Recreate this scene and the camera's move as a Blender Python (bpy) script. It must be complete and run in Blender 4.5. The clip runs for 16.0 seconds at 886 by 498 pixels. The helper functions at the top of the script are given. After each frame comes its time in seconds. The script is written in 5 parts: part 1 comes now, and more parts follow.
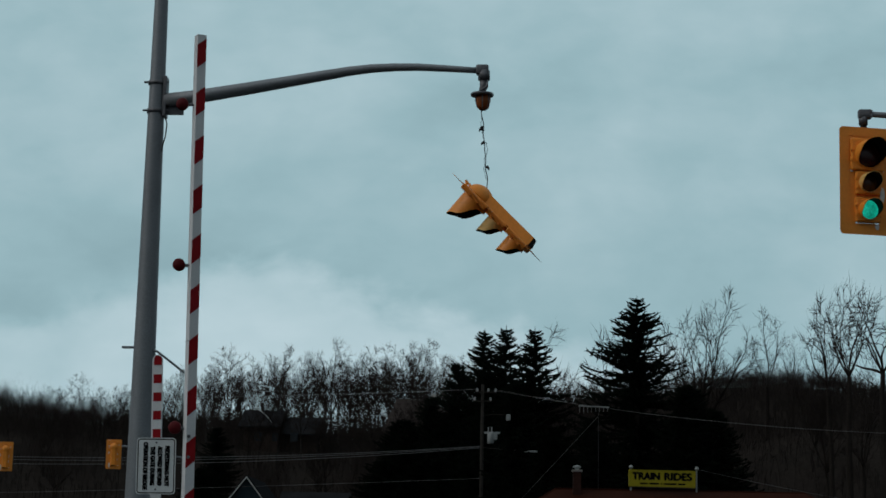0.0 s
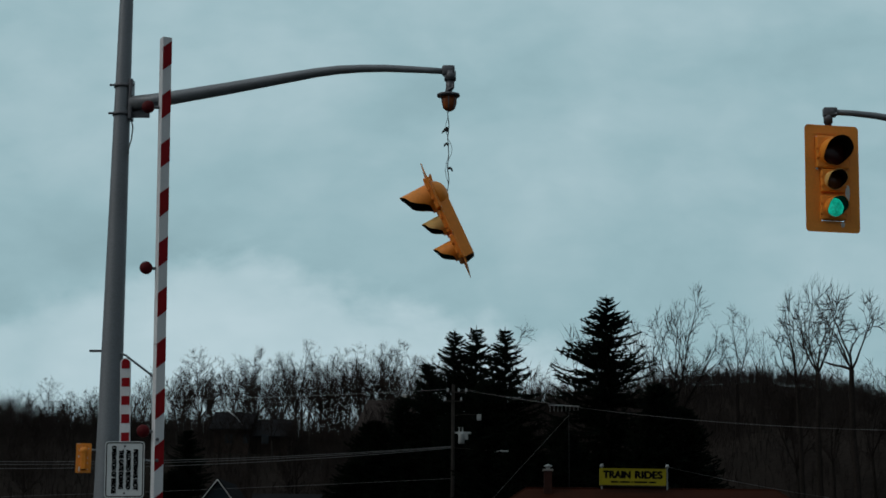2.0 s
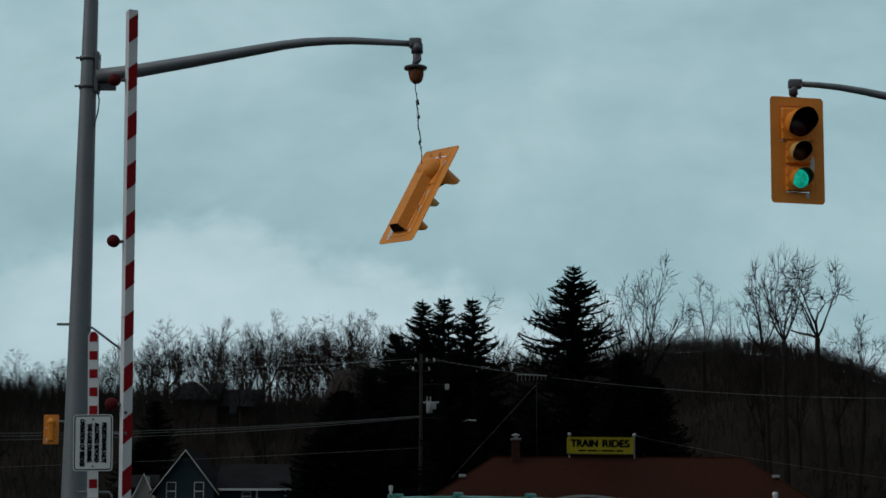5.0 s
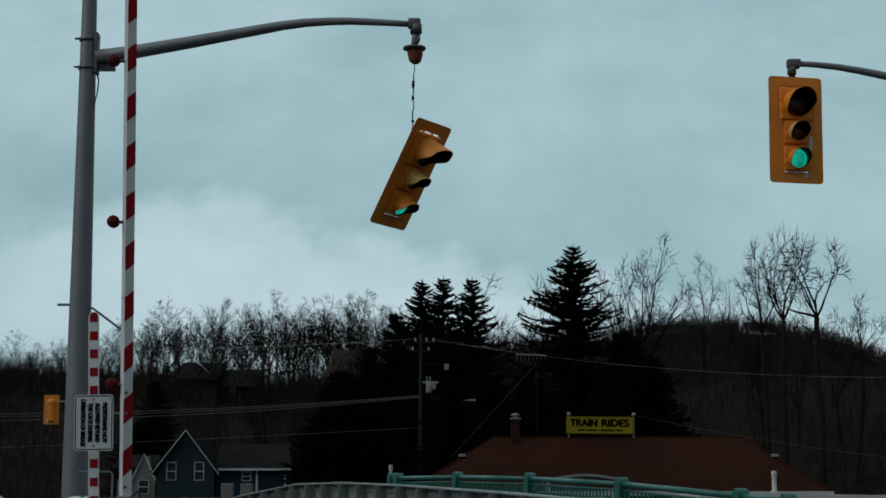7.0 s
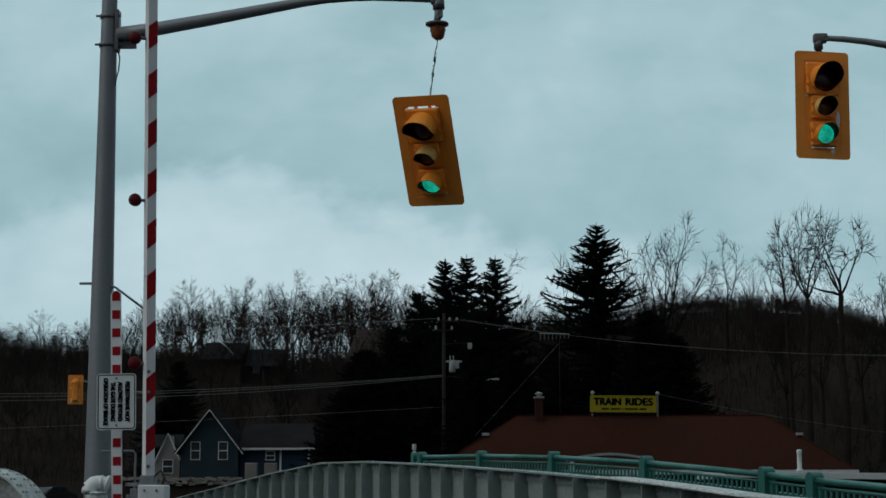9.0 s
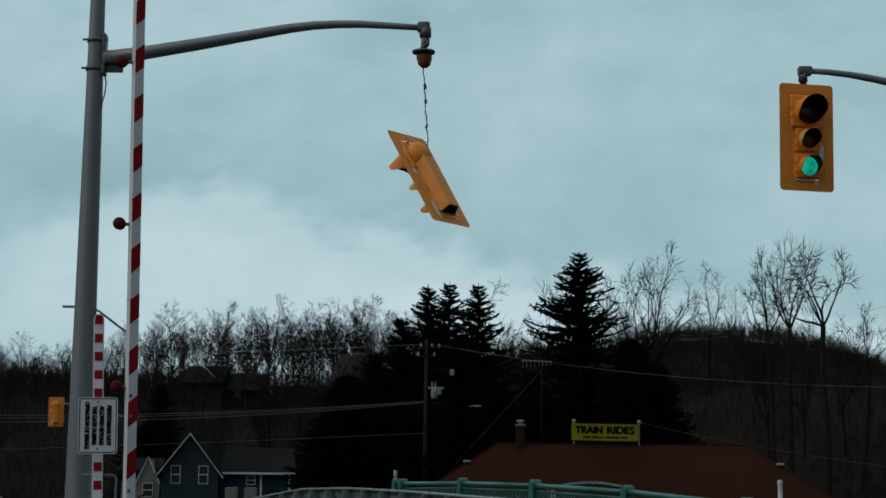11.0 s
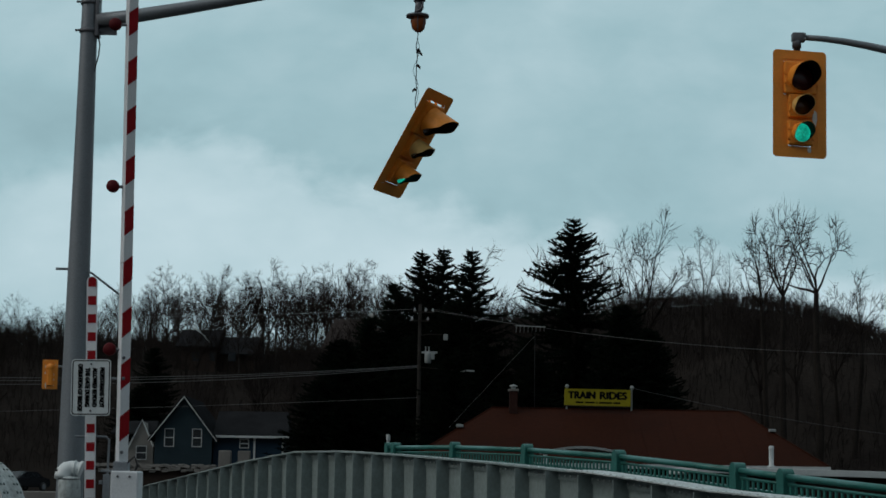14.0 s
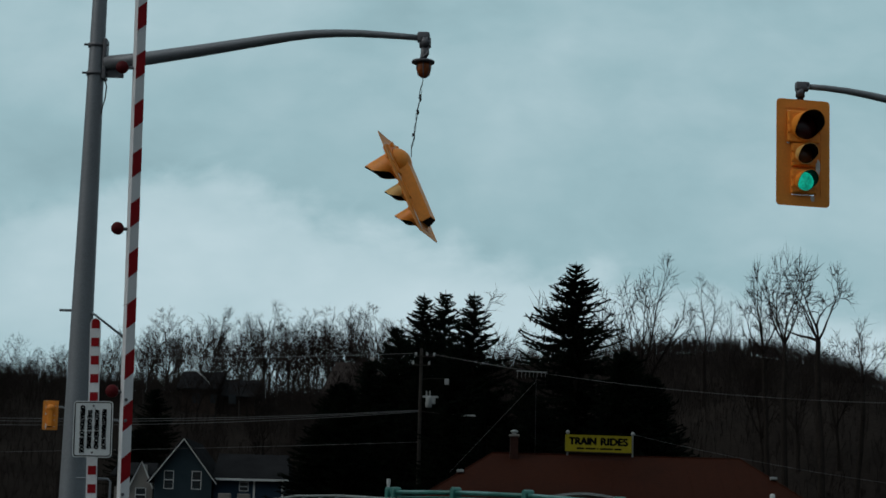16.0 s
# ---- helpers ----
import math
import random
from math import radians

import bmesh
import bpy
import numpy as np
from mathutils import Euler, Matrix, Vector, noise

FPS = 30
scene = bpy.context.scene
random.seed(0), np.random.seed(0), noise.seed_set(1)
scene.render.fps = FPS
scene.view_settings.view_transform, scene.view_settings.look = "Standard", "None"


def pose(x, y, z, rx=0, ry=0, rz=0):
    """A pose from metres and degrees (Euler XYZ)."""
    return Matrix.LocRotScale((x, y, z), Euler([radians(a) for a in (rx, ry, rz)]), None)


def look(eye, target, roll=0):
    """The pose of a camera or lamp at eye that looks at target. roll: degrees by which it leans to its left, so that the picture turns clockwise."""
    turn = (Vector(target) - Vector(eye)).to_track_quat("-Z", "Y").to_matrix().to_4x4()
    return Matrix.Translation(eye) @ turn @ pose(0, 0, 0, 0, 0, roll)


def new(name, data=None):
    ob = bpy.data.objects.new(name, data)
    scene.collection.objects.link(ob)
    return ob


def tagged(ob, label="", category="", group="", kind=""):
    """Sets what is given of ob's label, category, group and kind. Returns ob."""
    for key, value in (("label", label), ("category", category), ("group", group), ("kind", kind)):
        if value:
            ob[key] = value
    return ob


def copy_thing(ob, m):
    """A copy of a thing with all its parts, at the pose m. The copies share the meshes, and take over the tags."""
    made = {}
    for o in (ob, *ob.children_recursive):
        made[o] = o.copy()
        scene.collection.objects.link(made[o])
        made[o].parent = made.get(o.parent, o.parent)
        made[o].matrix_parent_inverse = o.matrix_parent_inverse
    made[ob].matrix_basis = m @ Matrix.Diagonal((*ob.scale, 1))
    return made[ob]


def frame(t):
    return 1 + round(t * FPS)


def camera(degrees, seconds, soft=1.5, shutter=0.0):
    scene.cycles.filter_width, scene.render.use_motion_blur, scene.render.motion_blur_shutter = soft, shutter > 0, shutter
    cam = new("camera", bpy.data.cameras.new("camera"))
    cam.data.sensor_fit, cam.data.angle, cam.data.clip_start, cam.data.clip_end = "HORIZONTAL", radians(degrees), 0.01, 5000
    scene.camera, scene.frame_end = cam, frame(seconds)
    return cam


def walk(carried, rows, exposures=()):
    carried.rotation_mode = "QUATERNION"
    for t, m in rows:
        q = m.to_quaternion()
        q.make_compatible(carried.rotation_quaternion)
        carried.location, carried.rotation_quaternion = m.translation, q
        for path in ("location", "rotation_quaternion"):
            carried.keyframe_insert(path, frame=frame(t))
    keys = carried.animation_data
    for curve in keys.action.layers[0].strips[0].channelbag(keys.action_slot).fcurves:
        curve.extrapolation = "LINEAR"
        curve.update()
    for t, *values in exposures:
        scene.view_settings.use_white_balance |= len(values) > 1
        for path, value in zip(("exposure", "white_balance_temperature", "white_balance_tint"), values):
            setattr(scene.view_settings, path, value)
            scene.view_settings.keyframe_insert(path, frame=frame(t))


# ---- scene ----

# ---------------------------------------------------------------- camera
EYE = (0.0, 0.0, 1.5)
cam = camera(27.55, 16.0, soft=1.6)
# seconds and the turn of the hand-held camera, in degrees, and its small sway in metres
TURNS = [
    (0, 100.12, -1.09, 1.49, -0.040, 0.020, -0.026),
    (0.5, 100.00, -1.04, 0.08, -0.018, -0.042, -0.013),
    (1, 100.63, -0.79, 0.79, 0.001, -0.016, 0.004),
    (1.5, 100.35, -0.65, 0.85, 0.003, 0.005, -0.023),
    (2, 100.14, -0.46, 0.63, -0.016, 0.008, -0.023),
    (2.5, 100.05, -0.51, 0.24, -0.002, 0.008, -0.019),
    (3, 99.44, -0.46, 0.06, -0.010, -0.019, 0.003),
    (3.2, 99.16, -0.51, -0.25, 0.002, -0.052, -0.019),
    (5.3, 99.18, -0.06, -0.28, -0.015, -0.048, 0.000),
    (5.5, 99.43, 0.07, -0.02, -0.010, -0.071, -0.010),
    (6, 99.24, 0.20, -0.33, -0.024, -0.060, -0.014),
    (6.5, 98.69, 0.11, -0.26, -0.004, -0.088, -0.015),
    (7, 98.54, -0.04, -0.36, -0.012, -0.094, -0.008),
    (7.5, 98.71, 0.09, 0.08, -0.012, 0.032, -0.006),
    (8, 98.92, -0.08, 0.45, -0.007, 0.001, 0.002),
    (8.5, 98.49, 0.02, 0.26, -0.014, 0.049, -0.002),
    (9, 97.89, 0.03, 0.38, -0.019, 0.038, -0.010),
    (9.5, 98.65, 0.03, 0.28, -0.011, 0.021, 0.003),
    (9.7, 98.53, -0.10, 0.18, -0.027, 0.008, 0.003),
    (12, 98.84, -0.68, -0.23, -0.023, 0.023, 0.003),
    (12.5, 98.16, -0.79, -0.11, 0.000, 0.000, 0.000),
    (13, 98.30, -0.76, -0.20, -0.011, 0.010, -0.005),
    (13.5, 97.81, -0.87, -0.22, -0.008, 0.003, 0.001),
    (14, 97.61, -0.86, -0.46, -0.009, -0.023, -0.010),
    (14.5, 97.98, -1.00, -0.97, 0.005, 0.001, -0.008),
    (15, 98.96, -1.17, -0.05, 0.002, -0.011, 0.001),
    (15.5, 99.00, -1.21, -0.14, -0.020, 0.001, -0.001),
    (16, 99.01, -1.41, -0.48, -0.025, -0.061, -0.006)]
walk(cam, [(t, pose(EYE[0] + x, EYE[1] + y, EYE[2] + z, rx, ry, rz)) for t, rx, ry, rz, x, y, z in TURNS],
     exposures=[(0.0, -0.07), (3.0, -0.08), (5.5, -0.03), (8.0, 0.0), (9.0, 0.05), (12.0, -0.02), (12.5, -0.03), (13.5, 0.05), (14.5, 0.05), (15.0, 0.0), (16.0, -0.02)])

# the hanging signal: seconds, spin, forward tip, sideways tip, and the swing of its cable to the side and to the back, in degrees
PIVOT = Vector((-0.2009, 18.4875, 6.2516))
CABLE = 0.806
SWING = [
    (0, 100.7, 44.7, -0.2, 4.8, -4.2),
    (0.5, 90.0, 28.1, -3.0, 5.7, 2.0),
    (1, 108.4, 22.7, 15.8, -0.8, 0.9),
    (1.5, 103.6, 25.6, 7.1, -2.3, 0.8),
    (2, 91.5, 24.6, -5.0, 0.3, -1.2),
    (2.5, 114.0, 37.0, -3.0, -1.2, -0.6),
    (3, 159.7, 26.5, 7.3, 5.5, 1.2),
    (3.2, 170.1, 23.9, 4.1, 8.4, 0.8),
    (4.25, 207.0, 26.0, -1.0, 7.5, 1.5),
    (5.3, 240.6, 27.3, -5.2, 4.3, 1.4),
    (5.5, 245.1, 25.0, -6.7, 4.2, 1.9),
    (6, 262.3, 29.3, 3.4, 1.7, 2.8),
    (6.5, 285.3, 32.0, 0.2, -2.8, -0.8),
    (6.7, 297.8, 30.4, 5.0, -2.3, -0.6),
    (7, 306.1, 29.9, 1.8, -1.6, -0.3),
    (7.2, 311.3, 29.4, -1.2, 0.4, 0.2),
    (7.5, 323.4, 31.9, -5.1, 3.4, 1.0),
    (8, 349.1, 38.8, -1.8, 2.8, 1.2),
    (8.5, 363.1, 34.3, 0.3, -4.5, 0.4),
    (9, 380.6, 28.6, 1.4, -7.0, 0.4),
    (9.2, 388.9, 28.1, 1.5, -5.0, 0.5),
    (9.5, 400.5, 30.2, -0.7, -1.9, 0.6),
    (9.7, 410.8, 31.3, -0.8, 0.1, 1.1),
    (10.75, 472.0, 32.0, 0.0, 3.5, 1.0),
    (11.8, 534.0, 32.6, 1.2, 5.4, 0.4),
    (12, 541.2, 31.1, 1.4, 5.9, 0.4),
    (12.5, 563.5, 27.5, -1.2, 3.7, 1.0),
    (12.7, 571.6, 28.1, -3.2, 1.5, 0.9),
    (13, 590.7, 31.2, -5.8, -1.9, 0.7),
    (13.2, 603.5, 33.6, -5.6, -2.4, 1.2),
    (13.5, 622.2, 35.6, 0.1, -3.2, 1.9),
    (13.7, 635.8, 32.8, -3.7, -2.1, 1.3),
    (14, 656.8, 30.9, 0.6, -0.3, 0.4),
    (14.2, 671.0, 29.1, -0.2, 1.6, 0.6),
    (14.5, 694.1, 30.5, -2.4, 4.5, 0.8),
    (14.7, 714.3, 31.2, -0.3, 3.0, 0.3),
    (15, 729.1, 34.6, -4.5, 0.8, -0.5),
    (15.2, 749.9, 33.7, -2.8, -1.0, -0.4),
    (15.5, 787.7, 24.6, 1.8, -3.6, -0.2),
    (16, 826.9, 25.6, -5.8, -7.1, 1.4)]

# ---------------------------------------------------------------- light
SUN_UP, SUN_TURN = radians(40), radians(253)
world = bpy.data.worlds.new("overcast_sky")
scene.world = world
world.use_nodes = True
wn, wl = world.node_tree.nodes, world.node_tree.links
bg = wn["Background"]
sky = wn.new("ShaderNodeTexSky")
sky.sky_type, sky.sun_disc = "NISHITA", False
sky.sun_elevation, sky.sun_rotation = SUN_UP, SUN_TURN
sky.air_density, sky.dust_density = 1.0, 3.0
scale_sky = wn.new("ShaderNodeMix")
scale_sky.data_type, scale_sky.blend_type = "RGBA", "MULTIPLY"
scale_sky.inputs[0].default_value = 1.0
scale_sky.inputs[7].default_value = (0.04, 0.04, 0.04, 1)
wl.new(sky.outputs[0], scale_sky.inputs[6])
cloud = wn.new("ShaderNodeMix")
cloud.data_type = "RGBA"
cloud.inputs[0].default_value = 0.9
# an overcast dome: about three times brighter overhead than at the horizon
up = wn.new("ShaderNodeSeparateXYZ")
wl.new(wn.new("ShaderNodeTexCoord").outputs["Generated"], up.inputs[0])
dome = wn.new("ShaderNodeMapRange")
dome.inputs["To Min"].default_value, dome.inputs["To Max"].default_value = 0.07, 0.56
wl.new(up.outputs["Z"], dome.inputs["Value"])
grey = wn.new("ShaderNodeMix")
grey.data_type, grey.blend_type = "RGBA", "MULTIPLY"
grey.inputs[0].default_value = 1.0
grey.inputs[7].default_value = (0.84, 1.0, 1.06, 1)
wl.new(dome.outputs[0], grey.inputs[6])
wl.new(grey.outputs[2], cloud.inputs[7])
wl.new(scale_sky.outputs[2], cloud.inputs[6])
wl.new(cloud.outputs[2], bg.inputs[0])
bg.inputs[1].default_value = 1.0

sun = new("sun", bpy.data.lights.new("sun", "SUN"))
sun.data.energy, sun.data.angle, sun.data.color = 0.75, radians(40), (1.0, 0.96, 0.9)
sun.matrix_world = look((-60 * math.cos(SUN_UP), -18, 60 * math.sin(SUN_UP)), (0, 0, 0))

# ---------------------------------------------------------------- materials
def material(name, colour, rough=0.6, metal=0.0, vary=0.25, grain=40.0, stain=3.0, bump=0.15, spec=0.35, second=None, each=0.0):
    """A surface with fine grain, broad stains and fine relief, at real-world size."""
    m = bpy.data.materials.new(name)
    m.use_nodes = True
    n, l = m.node_tree.nodes, m.node_tree.links
    b = n["Principled BSDF"]
    b.inputs["Roughness"].default_value, b.inputs["Metallic"].default_value = rough, metal
    b.inputs["Specular IOR Level"].default_value = spec
    co = n.new("ShaderNodeTexCoord")
    fine, broad = n.new("ShaderNodeTexNoise"), n.new("ShaderNodeTexNoise")
    for tex, s, d in ((fine, grain, 4), (broad, stain, 5)):
        tex.inputs["Scale"].default_value, tex.inputs["Detail"].default_value = s, d
        l.new(co.outputs["Object"], tex.inputs["Vector"])
    add = n.new("ShaderNodeMath")
    add.operation = "ADD"
    l.new(fine.outputs["Fac"], add.inputs[0])
    l.new(broad.outputs["Fac"], add.inputs[1])
    ramp = n.new("ShaderNodeMapRange")
    ramp.inputs["From Min"].default_value, ramp.inputs["From Max"].default_value = 0.65, 1.35
    l.new(add.outputs[0], ramp.inputs["Value"])
    mix = n.new("ShaderNodeMix")
    mix.data_type = "RGBA"
    l.new(ramp.outputs[0], mix.inputs[0])
    dark = second or tuple(c * (1 - vary) for c in colour)
    mix.inputs[6].default_value = (*dark, 1)
    mix.inputs[7].default_value = (*[min(1, c * (1 + vary * 0.5)) for c in colour], 1)
    out = mix.outputs[2]
    if each:
        info, hsv = n.new("ShaderNodeObjectInfo"), n.new("ShaderNodeHueSaturation")
        rng = n.new("ShaderNodeMapRange")
        rng.inputs["To Min"].default_value, rng.inputs["To Max"].default_value = 1 - each, 1 + each
        l.new(info.outputs["Random"], rng.inputs["Value"])
        l.new(rng.outputs[0], hsv.inputs["Value"])
        l.new(out, hsv.inputs["Color"])
        out = hsv.outputs[0]
    l.new(out, b.inputs["Base Color"])
    if bump:
        bp = n.new("ShaderNodeBump")
        bp.inputs["Strength"].default_value, bp.inputs["Distance"].default_value = bump, 0.01
        l.new(fine.outputs["Fac"], bp.inputs["Height"])
        l.new(bp.outputs[0], b.inputs["Normal"])
    return m


def glowing(name, colour, strength, base):
    m = bpy.data.materials.new(name)
    m.use_nodes = True
    b = m.node_tree.nodes["Principled BSDF"]
    b.inputs["Base Color"].default_value = (*base, 1)
    b.inputs["Roughness"].default_value = 0.25
    b.inputs["Emission Color"].default_value, b.inputs["Emission Strength"].default_value = (*colour, 1), strength
    return m


STEEL = material("galvanised_steel", (0.20, 0.222, 0.245), 0.5, 0.3, 0.22, 60, 1.2, 0.08)
STEEL_DARK = material("weathered_steel", (0.13, 0.135, 0.15), 0.5, 0.4, 0.3, 50, 4, 0.1)
YELLOW = material("signal_yellow_paint", (0.80, 0.275, 0.03), 0.45, 0, 0.16, 30, 5, 0.05)
YELLOW_BOARD = material("backboard_yellow_paint", (0.78, 0.28, 0.038), 0.5, 0, 0.14, 40, 4, 0.04)
PEELED = material("peeled_bare_metal", (0.62, 0.64, 0.62), 0.5, 0, 0.15, 40, 10, 0.02)
FADED = material("faded_signal_paint", (0.70, 0.44, 0.14), 0.5, 0, 0.2, 30, 6, 0.05)
BLACK = material("visor_black", (0.006, 0.006, 0.006), 0.8, 0, 0.3, 60, 8, 0.0, 0.2)
RUBBER = material("cable_rubber", (0.015, 0.015, 0.017), 0.6, 0, 0.3, 80, 20, 0.0)
RED_LENS = glowing("unlit_red_lens", (0, 0, 0), 0, (0.05, 0.004, 0.003))
AMBER_LENS = glowing("unlit_amber_lens", (0, 0, 0), 0, (0.10, 0.035, 0.004))
GREEN_LENS = glowing("lit_green_lens", (0.01, 0.62, 0.42), 0.55, (0.01, 0.12, 0.08))


def prismatic(m, low, high):
    """Uneven glow of a moulded glass lens."""
    n, l = m.node_tree.nodes, m.node_tree.links
    co, cell, soft = n.new("ShaderNodeTexCoord"), n.new("ShaderNodeTexVoronoi"), n.new("ShaderNodeTexNoise")
    cell.inputs["Scale"].default_value, soft.inputs["Scale"].default_value = 55.0, 9.0
    l.new(co.outputs["Object"], cell.inputs["Vector"])
    l.new(co.outputs["Object"], soft.inputs["Vector"])
    mul, rng = n.new("ShaderNodeMath"), n.new("ShaderNodeMapRange")
    mul.operation = "MULTIPLY_ADD"
    mul.inputs[1].default_value = 0.45
    l.new(cell.outputs["Distance"], mul.inputs[0])
    l.new(soft.outputs["Fac"], mul.inputs[2])
    rng.inputs["From Min"].default_value, rng.inputs["From Max"].default_value = 0.40, 0.95
    rng.inputs["To Min"].default_value, rng.inputs["To Max"].default_value = low, high
    l.new(mul.outputs[0], rng.inputs["Value"])
    l.new(rng.outputs[0], n["Principled BSDF"].inputs["Emission Strength"])


prismatic(GREEN_LENS, 0.20, 0.66)
RED_LAMP = material("red_lamp_plastic", (0.085, 0.006, 0.009), 0.6, 0, 0.2, 40, 10, 0.0, 0.12)
AMBER_CAP = material("orange_signal_cap", (0.26, 0.065, 0.010), 0.5, 0, 0.4, 30, 12, 0.05)
WHITE_ARM = material("gate_white_paint", (0.66, 0.69, 0.72), 0.45, 0, 0.15, 60, 2.5, 0.03)
RED_STRIPE = material("reflective_red_stripe", (0.27, 0.008, 0.013), 0.5, 0, 0.25, 90, 6, 0.02, 0.12, each=0.1)
SIGN_WHITE = material("sign_white_enamel", (0.66, 0.70, 0.71), 0.35, 0, 0.1, 50, 6, 0.0)
SIGN_BLACK = material("sign_black_print", (0.006, 0.006, 0.007), 0.9, 0, 0.2, 50, 6, 0.0, 0.0)
GIRDER = material("bridge_grey_paint", (0.20, 0.25, 0.248), 0.55, 0, 0.30, 14, 1.6, 0.1)
GIRDER_PALE = material("bridge_pale_paint", (0.50, 0.55, 0.55), 0.6, 0, 0.5, 22, 5.0, 0.35)
GREEN_RAIL = material("railing_green_paint", (0.024, 0.14, 0.122), 0.4, 0, 0.3, 25, 3, 0.05)
# roof, brick and station wall are coloured darker than real to hold shadow depth
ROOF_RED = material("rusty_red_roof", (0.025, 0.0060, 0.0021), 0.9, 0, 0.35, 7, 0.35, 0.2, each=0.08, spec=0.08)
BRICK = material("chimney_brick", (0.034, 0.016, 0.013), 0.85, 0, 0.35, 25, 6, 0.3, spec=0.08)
WHITE_TRIM = material("white_trim_paint", (0.48, 0.52, 0.53), 0.55, 0, 0.15, 20, 2, 0.03)
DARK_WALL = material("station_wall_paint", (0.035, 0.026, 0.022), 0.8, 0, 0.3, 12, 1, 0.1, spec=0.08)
BLUE_WALL = material("blue_grey_clapboard", (0.030, 0.050, 0.062), 0.7, 0, 0.2, 12, 1, 0.05, spec=0.08)
BLUE_DEEP = material("deep_blue_clapboard", (0.016, 0.034, 0.056), 0.7, 0, 0.2, 12, 1, 0.05, spec=0.08)
SHINGLE = material("grey_asphalt_shingle", (0.019, 0.020, 0.022), 0.95, 0, 0.35, 14, 1, 0.2, spec=0)
BROWN_SHINGLE = material("brown_grey_shingle", (0.040, 0.034, 0.032), 0.95, 0, 0.3, 10, 0.8, 0.2, spec=0)
SIGN_YELLOW = material("yellow_sign_board", (0.27, 0.235, 0.015), 0.5, 0, 0.15, 20, 2, 0.02, spec=0.08)
WINDOW = material("dark_window_glass", (0.02, 0.025, 0.03), 0.08, 0, 0.2, 5, 1, 0.0, 0.6)
WOOD_POLE = material("weathered_pole_wood", (0.024, 0.022, 0.020), 0.85, 0, 0.35, 40, 3, 0.3, spec=0.08)
WIRE = material("aluminium_wire", (0.13, 0.135, 0.14), 0.6, 0.3, 0.2, 10, 1, 0.0, spec=0.08)
PALE_TANK = material("transformer_grey_paint", (0.25, 0.275, 0.28), 0.45, 0.1, 0.15, 20, 4, 0.03)
ASPHALT = material("worn_asphalt", (0.05, 0.05, 0.052), 0.9, 0, 0.3, 30, 0.4, 0.3)
CONCRETE = material("pale_concrete", (0.20, 0.195, 0.185), 0.9, 0, 0.25, 18, 0.8, 0.2, spec=0.08)
# earth, bark, needles and brush: deep shadow tone is put into these dark colours
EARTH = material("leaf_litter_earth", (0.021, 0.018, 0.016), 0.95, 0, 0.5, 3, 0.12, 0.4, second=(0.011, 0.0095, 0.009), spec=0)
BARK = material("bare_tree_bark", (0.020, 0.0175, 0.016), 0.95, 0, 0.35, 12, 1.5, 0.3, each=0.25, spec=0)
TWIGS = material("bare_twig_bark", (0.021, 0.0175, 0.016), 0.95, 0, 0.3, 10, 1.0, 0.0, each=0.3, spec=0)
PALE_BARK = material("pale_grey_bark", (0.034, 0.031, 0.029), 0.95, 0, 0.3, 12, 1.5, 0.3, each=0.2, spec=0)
NEEDLES = material("dark_spruce_needles", (0.0060, 0.0088, 0.0064), 0.9, 0, 0.4, 6, 0.8, 0.0, each=0.2, spec=0)
CAR_PAINT = material("dark_car_paint", (0.02, 0.022, 0.026), 0.25, 0.2, 0.2, 10, 1, 0.0)
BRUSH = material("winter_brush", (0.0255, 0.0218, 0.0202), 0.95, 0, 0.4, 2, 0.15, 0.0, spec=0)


# ---------------------------------------------------------------- mesh tools
def part(name, bm, mats, parent=None, label="", smooth=None):
    """Links a bmesh as one mesh object under a thing."""
    me = bpy.data.meshes.new(name)
    if smooth is not None:
        for f in bm.faces:
            f.smooth = True
        for e in bm.edges:
            if len(e.link_faces) == 2 and e.calc_face_angle(0) > radians(smooth):
                e.smooth = False
    bm.to_mesh(me)
    bm.free()
    for m in (mats if isinstance(mats, (list, tuple)) else [mats]):
        me.materials.append(m)
    ob = new(name, me)
    ob.parent = parent
    if label:
        ob["label"] = label
    return ob


def share(ob, m, parent=None):
    """One more object on the same mesh."""
    o = new(ob.name.split(".")[0], ob.data)
    o.parent = parent or ob.parent
    o.matrix_basis = m
    return o


def thing(name, label, category, m=None, group="", kind=""):
    ob = tagged(new(name), label, category, group, kind)
    if m is not None:
        ob.matrix_basis = m
    return ob


def box(bm, x0, x1, y0, y1, z0, z1, bevel=0.0, m=None, mat=0):
    r = bmesh.ops.create_cube(bm, size=1.0)
    mm = Matrix.Translation(((x0 + x1) / 2, (y0 + y1) / 2, (z0 + z1) / 2)) @ Matrix.Diagonal((x1 - x0, y1 - y0, z1 - z0, 1))
    vs = r["verts"]
    bmesh.ops.transform(bm, matrix=(m or Matrix()) @ mm, verts=vs)
    fs = {f for v in vs for f in v.link_faces}
    for f in fs:
        f.material_index = mat
    if bevel:
        es = list({e for v in vs for e in v.link_edges})
        bmesh.ops.bevel(bm, geom=es, offset=bevel, segments=2, affect="EDGES", profile=0.5)
    return bm


